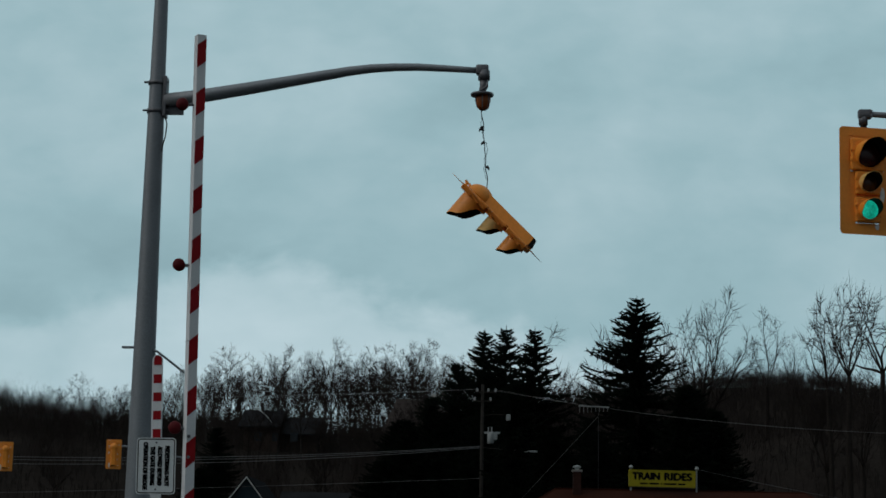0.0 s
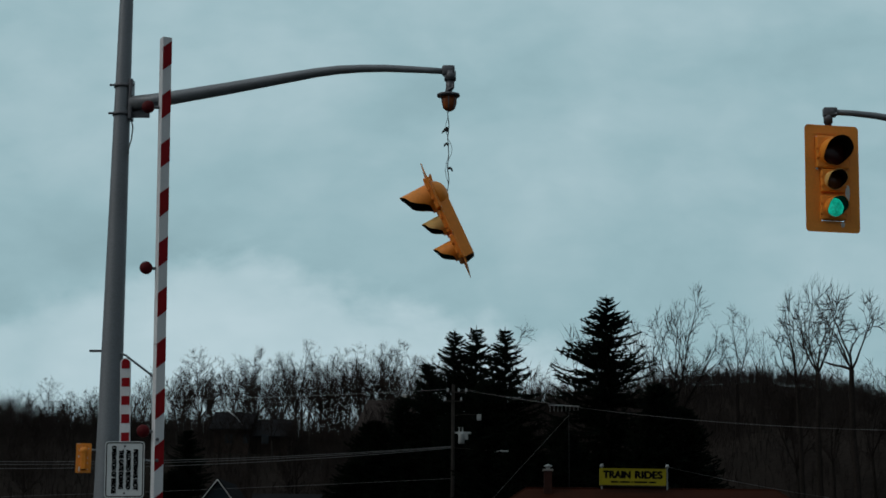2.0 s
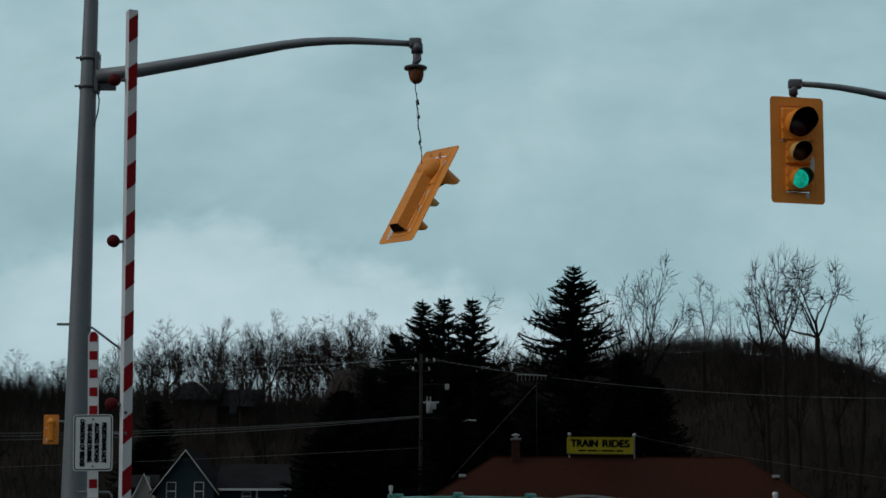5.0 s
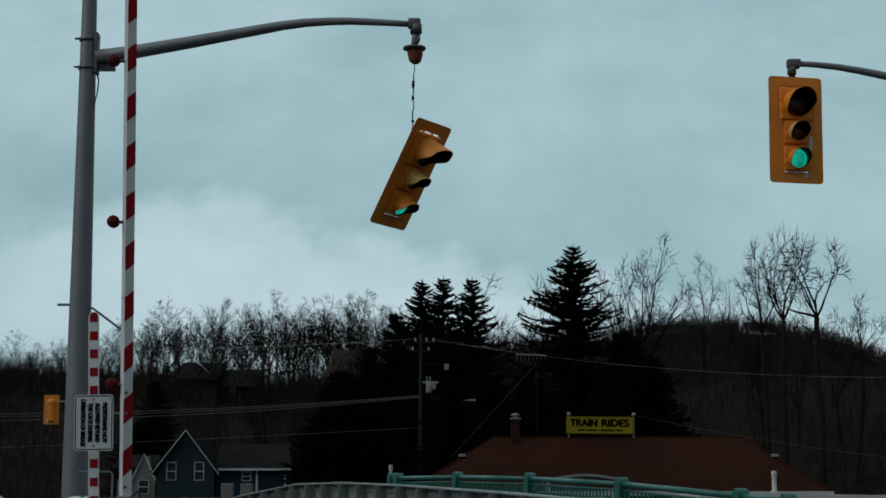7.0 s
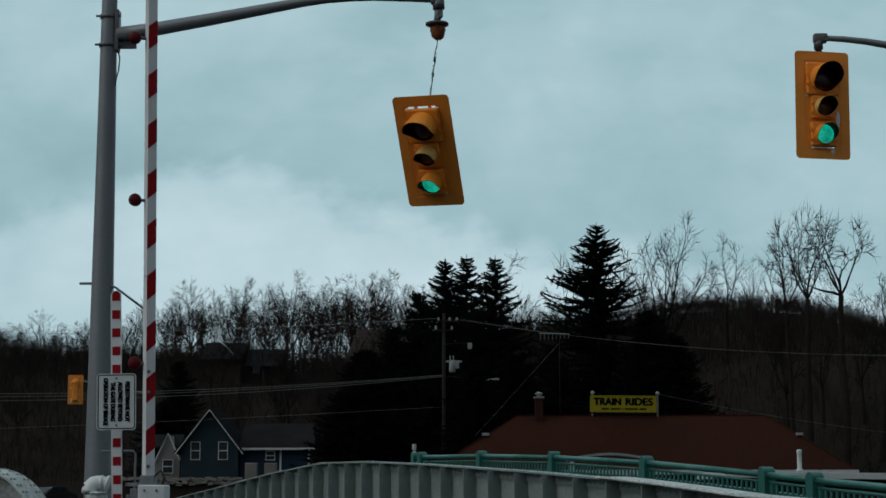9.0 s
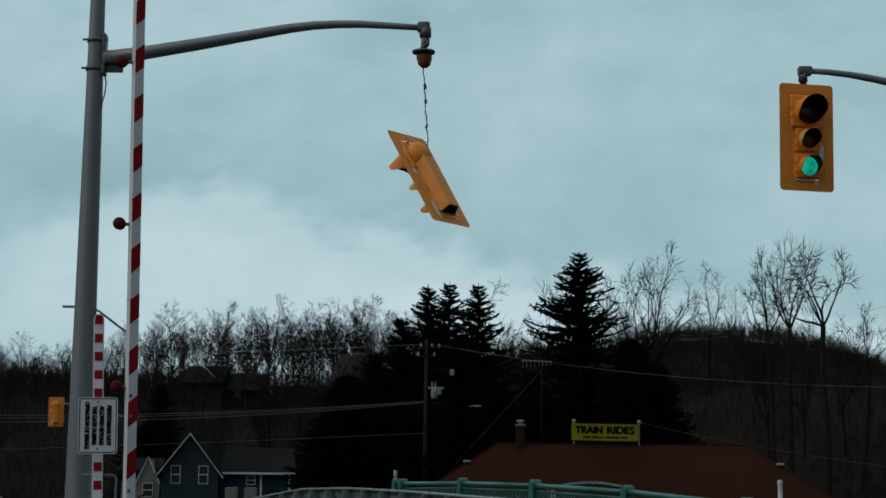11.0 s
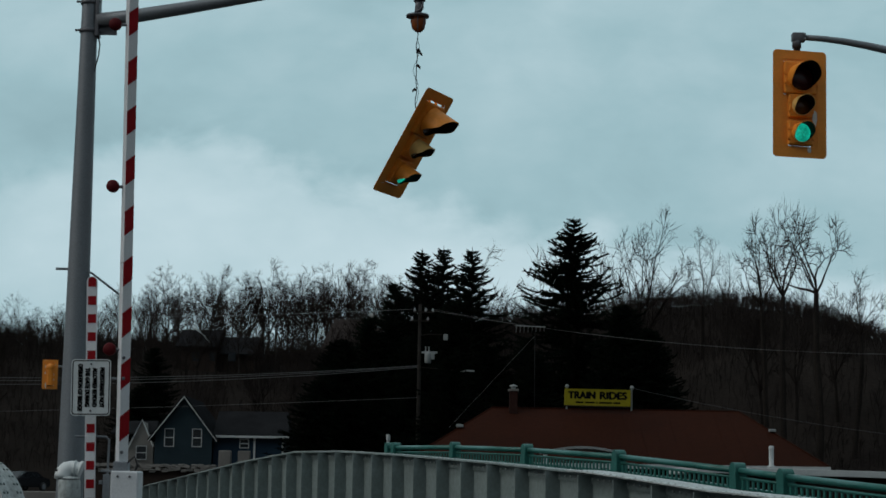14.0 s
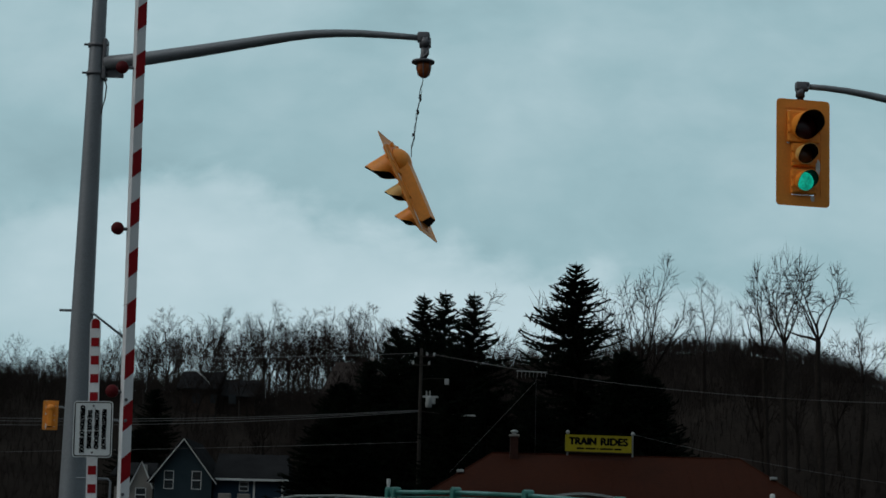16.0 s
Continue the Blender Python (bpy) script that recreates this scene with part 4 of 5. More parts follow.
def green_railing():
    g = thing("green_railing", "green painted steel bridge railing with round topped posts", "railing")
    posts = [(-0.86, 39.1, 2.43), (-0.72, 38.75, 2.425), (0.502, 35.7, 2.375), (1.738, 32.3, 2.27), (2.973, 28.5, 2.10), (4.212, 24.8, 1.865), (4.607, 23.5, 1.775), (5.75, 19.8, 1.55)]
    rot = Matrix.Rotation(math.atan2(ALONG.y, ALONG.x), 4, "Z")
    for x, y, z in posts:
        bm = BM()
        slab(bm, [(-0.085, 0.0)] + [(-0.085 * math.cos(radians(a)), z - 0.02 + 0.085 * math.sin(radians(a))) for a in range(0, 181, 20)] + [(0.085, 0.0)], -0.09, 0.09)
        bmesh.ops.bevel(bm, geom=bm.edges[:], offset=0.006, segments=1, affect="EDGES")
        p = part("post", bm, GREEN_RAIL, g)
        p.matrix_basis = Matrix.Translation((x, y, 0)) @ rot
        bm = BM()
        box(bm, -0.14, 0.14, -0.14, 0.14, 0.0, z - 1.2, 0.01)
        f = part("post_base", bm, GREEN_RAIL, p)
    for (x0, y0, z0), (x1, y1, z1) in zip(posts, posts[1:]):
        a, b = Vector((x0, y0, z0)), Vector((x1, y1, z1))
        d = (b - a).normalized()
        for drop, r in ((0.045, 0.045), (0.14, 0.020), (0.98, 0.035)):
            bm = BM()
            off = Vector((0, 0, -drop))
            sweep(bm, [a + d * 0.07 + off, b - d * 0.07 + off], r, 12)
            part("rail", bm, GREEN_RAIL, g, smooth=40)
        n = int((b - a).length / 0.14)
        first = None
        for k in range(1, n):
            p = a + (b - a) * (k / n)
            if first is None:
                bm = BM()
                box(bm, -0.018, 0.018, -0.012, 0.012, -0.84, 0.0)
                first = part("picket", bm, GREEN_RAIL, g)
                first.matrix_basis = Matrix.Translation((p.x, p.y, p.z - 0.14)) @ rot
            else:
                share(first, Matrix.Translation((p.x, p.y, p.z - 0.14)) @ rot, g)
    bm = BM()
    for (x0, y0, z0), (x1, y1, z1) in zip(posts, posts[1:]):
        for s in (0.07,):
            q = [bm.verts.new(Vector((x, y, z)) + ACROSS * s) for x, y, z in ((x0, y0, z0 - 0.27), (x1, y1, z1 - 0.27), (x1, y1, 0.0), (x0, y0, 0.0))]
            r = [bm.verts.new(v.co + ACROSS * 0.1) for v in q]
            bm.faces.new(q)
            bm.faces.new(r[::-1])
            for k in range(4):
                bm.faces.new((q[k], r[k], r[(k + 1) % 4], q[(k + 1) % 4]))
    bmesh.ops.recalc_face_normals(bm, faces=bm.faces[:])
    part("kick_plate", bm, GREEN_RAIL, g)


green_railing()


# ---------------------------------------------------------------- trees
def prisms(name, segs, mat, parent, sides=3):
    """Thin tapering bars, given as (start, end, radius, radius), joined into one mesh; a bar that ends in 0 runs to a point."""
    verts, faces, base = [], [], 0
    for pointed in (False, True):
        some = [s for s in segs if (s[3] == 0) == pointed]
        if not some:
            continue
        a = np.array([s[0] for s in some], float)
        b = np.array([s[1] for s in some], float)
        ra = np.array([s[2] for s in some])[:, None, None]
        rb = np.array([s[3] for s in some])[:, None, None]
        d = b - a
        d /= np.linalg.norm(d, axis=1)[:, None] + 1e-9
        ref = np.where(np.abs(d[:, 2:3]) > 0.9, [[1.0, 0, 0]], [[0, 0, 1.0]])
        u = np.cross(d, ref)
        u /= np.linalg.norm(u, axis=1)[:, None]
        v = np.cross(d, u)
        ang = 2 * np.pi * np.arange(sides) / sides
        off = u[:, None] * np.cos(ang)[None, :, None] + v[:, None] * np.sin(ang)[None, :, None]
        end = b[:, None] if pointed else b[:, None] + off * rb
        block = np.concatenate([a[:, None] + off * ra, end], axis=1)
        per = block.shape[1]
        first = base + (np.arange(len(some)) * per)[:, None]
        for k in range(sides):
            j = (k + 1) % sides
            quad = [[k, j, sides]] if pointed else [[k, j, sides + j, sides + k]]
            faces += (first + np.array(quad)).tolist()
        verts.append(block.reshape(-1, 3))
        base += len(some) * per
    me = bpy.data.meshes.new(name)
    me.from_pydata(np.concatenate(verts).tolist(), [], faces)
    me.materials.append(mat)
    ob = new(name, me)
    ob.parent = parent
    return ob


def bare_tree(seed, plan, bark=None, label="", group=""):
    """A leafless tree, 10 m high before it is scaled: a trunk that parts into leaders, each with limbs, branchlets and twigs inside an uneven crown."""
    low, wide, leaders, spread, crook, tip = plan
    rnd = random.Random(seed)
    mid, tall = 10 * (low + 1) / 2 - 0.2, 10 * (1 - low) / 2 + 0.2
    p1, p2 = rnd.uniform(0, 6.28), rnd.uniform(0, 6.28)
    trunk, crown = [], []

    def inside(p):
        a = math.atan2(p.y, p.x)
        k = wide * (1 + 0.15 * math.sin(3 * a + p1 + 0.5 * p.z) + 0.10 * math.sin(5 * a + p2 + 1.3 * p.z))
        return (p.x * p.x + p.y * p.y) / (k * k) + ((p.z - mid) / tall) ** 2 < 1

    def jitter(amount):
        return Vector((rnd.gauss(0, amount), rnd.gauss(0, amount), rnd.gauss(0, amount)))

    def room(p, d, length):
        """How far a limb may run before it leaves the crown."""
        far = 0.3
        while far < length and (p + d * far).z < 9.95 and inside(p + d * (far + 0.3)):
            far += 0.3
        return min(far, length)

    def limb(p, d, length, r, level):
        if level == 3:
            q = p + d * (length * 0.5)
            crown.append((tuple(p), tuple(q), tip * 1.1, tip * 0.8))
            for _ in range(2):
                crown.append((tuple(q), tuple(q + (d + jitter(0.38) + Vector((0, 0, 0.12))) * (length * rnd.uniform(0.35, 0.7))), tip * 0.8, 0))
            return
        length = room(p, d, length)
        n = max(2, round(length / (0.42 if level == 1 else 0.30)))
        r0 = r
        for k in range(n):
            d = (d + jitter(crook * (1.0 if level == 1 else 1.3)) + Vector((0, 0, 0.05))).normalized()
            q = p + d * (length / n)
            r1 = max(tip, r * (1 - 0.92 * (k + 1) / n) ** 0.9)
            crown.append((tuple(p), tuple(q), r0, r1))
            p, r0 = q, r1
            for _ in range(rnd.choice((1, 1, 1, 2)) if k > 1 or level == 2 else 0):
                side = d.cross(jitter(1.0)).normalized()
                a = radians(rnd.uniform(26, 60))
                reach = min(1.7 + 0.3 * wide, length * 0.40) * (1.1 - 0.45 * k / n) * rnd.uniform(0.55, 1.25) if level == 1 else rnd.uniform(0.35, 0.75)
                limb(q, d * math.cos(a) + side * math.sin(a), reach, max(tip, r1 * 0.60), level + 1)
        for _ in range(2):
            limb(p, (d + jitter(0.4)).normalized(), 0.9 if level == 1 else 0.5, tip * 1.2, level + 1)

    base = 0.115 + 0.012 * leaders
    p, d = Vector((0, 0, -0.4)), Vector((rnd.gauss(0, 0.03), rnd.gauss(0, 0.03), 1)).normalized()
    n = 10
    for k in range(n):
        d = (d + jitter(crook * 0.22) + Vector((-0.03 * p.x, -0.03 * p.y, 0.1))).normalized()
        q = p + d * ((10 * low * 1.05 + 0.4) / n)
        trunk.append((tuple(p), tuple(q), base * (1 - 0.040 * k), base * (1 - 0.040 * (k + 1))))
        if k > 5 and rnd.random() < 0.5:
            a = rnd.uniform(0, 6.28)
            limb(q, Vector((math.cos(a), math.sin(a), 0.7)).normalized(), wide * rnd.uniform(0.7, 1.1), base * 0.25, 2)
        p = q
    turn = rnd.uniform(0, 6.28)
    for k in range(leaders):
        a = turn + 2 * math.pi * k / leaders + rnd.uniform(-0.4, 0.4)
        tilt = radians(spread) * (0.12 if k == 0 else rnd.uniform(0.55, 1.0))
        limb(p, Vector((math.sin(tilt) * math.cos(a), math.sin(tilt) * math.sin(a), math.cos(tilt))), (10 - p.z) * rnd.uniform(0.85, 1.1), base * 0.60 / leaders ** 0.3, 1)
    t = thing("bare_tree", label, "tree", None, group)
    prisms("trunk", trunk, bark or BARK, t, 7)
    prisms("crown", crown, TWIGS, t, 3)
    return t


#       foot of the crown, half width, leaders, their spread, crookedness, twig radius
BROAD = (0.18, 3.7, 7, 58, 0.09, 0.0125)
MIDDLE = (0.24, 2.6, 6, 40, 0.085, 0.0125)
TALL = (0.30, 2.0, 5, 30, 0.075, 0.0125)
FAN_FINE = (0.34, 2.2, 10, 42, 0.07, 0.0098)
VEE_FINE = (0.40, 1.6, 4, 32, 0.07, 0.0090)
CROOKED_FINE = (0.64, 1.7, 7, 56, 0.17, 0.0120)
SLENDER = (0.45, 0.8, 2, 18, 0.10, 0.0075)

SKYLINE = ((-0.30, 0.094), (-0.252, 0.095), (-0.206, 0.094), (-0.178, 0.103), (-0.155, 0.111), (-0.118, 0.114), (-0.074, 0.117), (-0.04, 0.119),
           (-0.021, 0.114), (0.048, 0.108), (0.123, 0.109), (0.154, 0.113), (0.20, 0.107), (0.238, 0.101), (0.30, 0.096))


def skyline(u):
    for (a, ea), (b, eb) in zip(SKYLINE, SKYLINE[1:]):
        if u <= b:
            return ea + (eb - ea) * (u - a) / (b - a)
    return SKYLINE[-1][1]


def hill_woods():
    rnd = random.Random(11)
    kinds = []
    for seed, plan, bark in ((1, BROAD, BARK), (2, MIDDLE, BARK), (3, TALL, PALE_BARK), (5, MIDDLE, BARK), (7, BROAD, BARK), (8, TALL, PALE_BARK)):
        kinds.append(bare_tree(seed, plan, bark, "leafless grey brown deciduous tree on the wooded hillside", "bare trees on the hill"))
    places = []
    # the trees that stand out on the crest: bearing, top, breadth, kind
    for u, e, w, k in ((-0.2297, 0.1050, 1.35, 0), (-0.2475, 0.0975, 0.9, 4), (-0.206, 0.0995, 0.9, 2), (-0.178, 0.1115, 1.0, 3), (-0.1466, 0.1220, 1.2, 0), (-0.1198, 0.1245, 1.0, 2),
                       (-0.1065, 0.1185, 1.1, 3), (-0.0898, 0.1255, 1.1, 1), (-0.0756, 0.1232, 1.2, 3), (-0.0655, 0.120, 1.1, 5), (-0.0551, 0.1232, 1.1, 1), (-0.0457, 0.128, 1.0, 2), (-0.0315, 0.1248, 1.1, 4), (-0.0204, 0.120, 1.0, 3)):
        places.append((u * 218, 218.0, 1.5 + e * 218, w, k))
    # the wood behind and between them
    for k in range(78):
        u = -0.285 + 0.57 * (k + rnd.uniform(-0.35, 0.35)) / 77
        far = 1 - step(0.0, 0.17, u)
        y = rnd.uniform(186, 204) + 34 * far
        places.append((u * y, y, 1.5 + skyline(u) * y * rnd.choice((0.95, 0.98, 1.0, 1.03)), rnd.uniform(1.0, 1.2), rnd.choice((1, 2, 3, 5))))
    for k in range(44):
        u = -0.165 + 0.153 * (k + rnd.random()) / 32 if k < 32 else rnd.uniform(-0.285, -0.17)
        y = rnd.uniform(206, 236)
        places.append((u * y, y, 1.5 + skyline(u) * y * rnd.uniform(0.91, 1.0), rnd.uniform(0.8, 1.0), rnd.choice((2, 5, 1, 3))))
    for k in range(30):
        u = rnd.uniform(-0.285, 0.285)
        y = rnd.uniform(138, 185) + 15 * (1 - step(0.0, 0.17, u))
        places.append((u * y, y, min(ground_height(u * y, y) + rnd.uniform(5.5, 9.0), 1.5 + skyline(u) * y * 0.93), 1.1, rnd.choice((1, 2, 3, 5))))
    # in front of the houses on the slope
    for k in range(16):
        u = rnd.uniform(-0.165, -0.02)
        y = rnd.uniform(164, 170) if u > -0.07 else rnd.uniform(186, 197)
        places.append((u * y, y, 1.5 + rnd.uniform(0.086, 0.104) * y, rnd.uniform(0.8, 1.0), rnd.choice((1, 2, 3, 5))))
    used = set()
    for x, y, top, w, k in places:
        g = ground_height(x, y)
        s = max(top - g, 3.0) / 10.0
        wide = s * w if s > 0.7 else s * 1.2
        m = Matrix.Translation((x, y, g - 0.05)) @ Matrix.Rotation(rnd.uniform(0, 6.28), 4, "Z")
        ob = copy_thing(kinds[k], m) if k in used else kinds[k]
        used.add(k)
        ob.matrix_basis = m
        ob.scale = (wide, wide, s)


hill_woods()


def hero_trees():
    for seed, plan, x, y, top, wide, label in (
            (21, CROOKED_FINE, 23.7, 121, 21.1, 0.66, "tall leafless tree with crooked branches above the brush"),
            (36, CROOKED_FINE, 25.9, 121, 21.2, 0.78, "tall leafless tree with twisting branches above the brush"),
            (38, CROOKED_FINE, 23.1, 124, 20.3, 0.60, "leafless tree with dense twigs beside the crooked ones"),
            (26, FAN_FINE, 17.3, 150, 25.4, 0.95, "slender leafless tree with a fan of upright twigs"),
            (24, VEE_FINE, 24.1, 160, 24.6, 1.0, "thin leafless tree with upright pale twigs"),
            (30, VEE_FINE, 26.3, 160, 22.8, 0.9, "small thin leafless tree on the hill"),
            (27, CROOKED_FINE, 29.0, 124, 16.8, 0.9, "lower leafless tree with crooked branches"),
            (31, MIDDLE, 24.9, 136, 19.0, 0.75, "leafless tree with fine twigs behind the tall ones"),
            (32, MIDDLE, 27.6, 136, 18.2, 0.8, "leafless tree with fine twigs at the wood's edge"),
            (33, TALL, 30.2, 134, 17.0, 0.9, "small leafless tree at the wood's edge"),
            (28, SLENDER, 3.4, 116, 17.2, 0.9, "thin pale leafless tree beside the spruces"),
            (34, VEE_FINE, 4.3, 118, 14.2, 0.9, "low thin leafless tree between the spruces"),
            (29, MIDDLE, 6.7, 117, 16.9, 0.75, "thin pale leafless tree behind the tall spruce")):
        g = ground_height(x, y)
        t = bare_tree(seed, plan, BARK, label)
        s = (top - g) / 10.0
        t.matrix_basis = Matrix.Translation((x, y, g - 0.05))
        t.scale = (s * wide, s * wide, s)


hero_trees()


def spruce(seed, height, reach, label, fill=0.9):
    """A spruce: whorls of drooping limbs hung with many small needle sprays."""
    rnd = random.Random(seed)
    t = thing("spruce_tree", label, "tree", None, "spruces beside the station")
    trunk = [((0, 0, height * k / 8), (0, 0, height * (k + 1) / 8), 0.02 * height * (1 - k / 8.3), 0.02 * height * (1 - (k + 1) / 8.3)) for k in range(8)]
    prisms("trunk", trunk, BARK, t, 8)
    sprays = []
    z = height * 0.06
    while z < height * 0.985:
        f = z / height
        r = reach * (1 - f) ** fill
        for k in range(9 if f < 0.85 else 10):
            a = rnd.uniform(0, 2 * math.pi)
            ln = r * rnd.uniform(0.45, 1.12) + 0.12
            lift = 0.72 * f - 0.28 + rnd.uniform(-0.26, 0.26)
            p = Vector((0, 0, z + rnd.uniform(-0.4, 0.4) * min(1, 3 * (1 - f))))
            n = max(3, int(ln / 0.34))
            for j in range(n):
                q = j / n
                droop = lift - 0.80 * q + 1.25 * q * q
                d = Vector((math.cos(a), math.sin(a), droop)).normalized()
                e = p + d * (ln / n)
                full = min(1.0, 0.25 + ln * 0.4) * (1.1 - 0.5 * q)
                sprays.append((tuple(p), tuple(e), 0.06 * full + 0.02, 0.05 * full + 0.012))
                for s in (-1, 1):
                    w = 0.50 * full * rnd.uniform(0.6, 1.2)
                    sd = Vector((math.cos(a + s * 0.9), math.sin(a + s * 0.9), droop - rnd.uniform(-0.4, 0.7))).normalized()
                    sprays.append((tuple(e), tuple(e + sd * w), 0.065 * full + 0.015, 0))
                hang = Vector((rnd.gauss(0, 0.5), rnd.gauss(0, 0.5), -1)).normalized()
                sprays.append((tuple(e), tuple(e + hang * rnd.uniform(0.15, 0.45) * full), 0.075 * full, 0))
                sprays.append((tuple(e), tuple(e + Vector((rnd.gauss(0, 0.3), rnd.gauss(0, 0.3), 1)) * rnd.uniform(0.1, 0.3) * full), 0.06 * full, 0))
                p = e
        z += height * 0.019 * (1.2 - 0.5 * f)
    sprays.append(((0, 0, height * 0.95), (0, 0, height), 0.07, 0.012))
    prisms("crown", sprays, NEEDLES, t, 3)
    return t


def spruces():
    dark = "dark green spruce tree with drooping limbs"
    a = spruce(41, 17.6, 9.4, "tall pointed dark spruce tree above the station roof")
    a.matrix_basis = Matrix.Translation((8.3, 105, 0))
    b = spruce(42, 16.2, 6.2, dark, 0.86)
    b.matrix_basis = Matrix.Translation((-0.6, 110, 0))
    c = spruce(43, 12.0, 4.6, dark, 0.75)
    c.matrix_basis = Matrix.Translation((-2.1, 104, 0))
    c.scale = (1.0, 1.0, 1.12)
    rnd = random.Random(6)
    for src, x, y, top in ((b, 0.72, 112, 16.7), (b, 2.42, 108, 16.1), (c, -3.5, 103, 11.4), (c, -5.4, 103, 10.0), (c, -4.6, 98, 9.6), (c, 11.8, 98, 10.5), (c, 10.3, 98, 11.8), (c, 5.6, 97, 9.0), (c, 1.2, 104, 12.4), (c, 3.2, 102, 9.8), (c, -0.6, 98, 10.2),
                           (c, 11.3, 103, 12.2), (c, 12.4, 101, 10.6), (c, 5.4, 101, 10.2), (c, 1.0, 91, 8.3), (c, -6.0, 98, 7.4),
                           (c, 4.2, 97, 7.6), (c, -22.9, 150, 13.0), (c, -23.5, 146, 9.4), ):
        g = ground_height(x, y)
        s = (top - g) / (16.2 if src is b else 12.0)
        m = Matrix.Translation((x, y, g - 0.02)) @ Matrix.Rotation(rnd.uniform(0, 6.28), 4, "Z")
        ob = copy_thing(src, m)
        w = max(s, 0.88) if src is c else s
        ob.scale = (w, w, s)


spruces()


def brush():
    """Tangled winter brush and saplings over the hillside."""
    rnd = random.Random(17)
    segs = []

    def sapling(x, y, top, r, twigs):
        p = Vector((x, y, ground_height(x, y) - 0.1))
        d = Vector((rnd.gauss(0, 0.16), rnd.gauss(0, 0.16), 1)).normalized()
        q = p + d * top * 0.6
        segs.append((tuple(p), tuple(q), r * 1.5, r))
        for _ in range(twigs):
            e = (d + Vector((rnd.gauss(0, 0.55), rnd.gauss(0, 0.55), rnd.gauss(0.0, 0.25)))).normalized()
            s = p + (q - p) * rnd.uniform(0.35, 1)
            segs.append((tuple(s), tuple(s + e * top * rnd.uniform(0.25, 0.6)), r * 0.8, 0))

    for k in range(15000):
        u = rnd.uniform(-0.29, 0.29)
        y = 96 + 150 * rnd.random() ** 0.8
        if (y < 125 and -0.20 < u < 0.0 and rnd.random() < 0.8) or (y < 142 and u < -0.2):
            continue
        sapling(u * y, y, rnd.uniform(0.8, 3.0), 0.011 + 0.009 * rnd.random(), 8)
    # thickets along the crest
    for k in range(5200):
        u = rnd.uniform(-0.285, 0.0)
        y = rnd.uniform(200, 238)
        sapling(u * y, y, rnd.uniform(0.9, 2.4) + 3.6 * rnd.random() ** 2.5, 0.010 + 0.008 * rnd.random(), 8)
    for k in range(6000):
        u = rnd.uniform(0.0, 0.285)
        y = rnd.uniform(158, 204)
        sapling(u * y, y, rnd.uniform(0.6, 1.7) + 1.5 * rnd.random() ** 4, 0.009 + 0.007 * rnd.random(), 9)
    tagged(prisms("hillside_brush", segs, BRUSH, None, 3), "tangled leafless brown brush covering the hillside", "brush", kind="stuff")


brush()


# ---------------------------------------------------------------- buildings
def prism_roof(bm, x0, x1, y0, y1, eave, ridge, rx0, rx1, thick=0.12):
    """A hipped or gabled roof: eaves all round, ridge from rx0 to rx1."""
    ym = (y0 + y1) / 2
    v = [bm.verts.new(p) for p in ((x0, y0, eave), (x1, y0, eave), (x1, y1, eave), (x0, y1, eave), (rx0, ym, ridge), (rx1, ym, ridge))]
    w = [bm.verts.new((p.co.x, p.co.y, p.co.z - thick)) for p in v[:4]]
    for f in ((0, 1, 5, 4), (2, 3, 4, 5)):
        bm.faces.new([v[i] for i in f])
    bm.faces.new((v[1], v[2], v[5]))
    bm.faces.new((v[3], v[0], v[4]))
    for k in range(4):
        bm.faces.new((v[k], w[k], w[(k + 1) % 4], v[(k + 1) % 4]))
    bm.faces.new(w[::-1])
    bmesh.ops.recalc_face_normals(bm, faces=bm.faces[:])
    return bm


def window_part(parent, x, y, z, w, h):
    bm = BM()
    t = 0.045
    box(bm, x - w / 2, x + w / 2, y - 0.05, y + 0.02, z + h / 2 - t, z + h / 2)
    box(bm, x - w / 2, x + w / 2, y - 0.06, y + 0.02, z - h / 2, z - h / 2 + t)
    box(bm, x - w / 2, x - w / 2 + t, y - 0.05, y + 0.02, z - h / 2 + t, z + h / 2 - t)
    box(bm, x + w / 2 - t, x + w / 2, y - 0.05, y + 0.02, z - h / 2 + t, z + h / 2 - t)
    box(bm, x - w / 2 + t, x + w / 2 - t, y - 0.03, y + 0.0, z - 0.03, z + 0.03)
    f = part("window", bm, WHITE_TRIM, parent, "white framed window")
    bm = BM()
    box(bm, x - w / 2 + t, x + w / 2 - t, y - 0.012, y + 0.004, z - h / 2 + t, z + h / 2 - t)
    part("pane", bm, WINDOW, f)
    return f


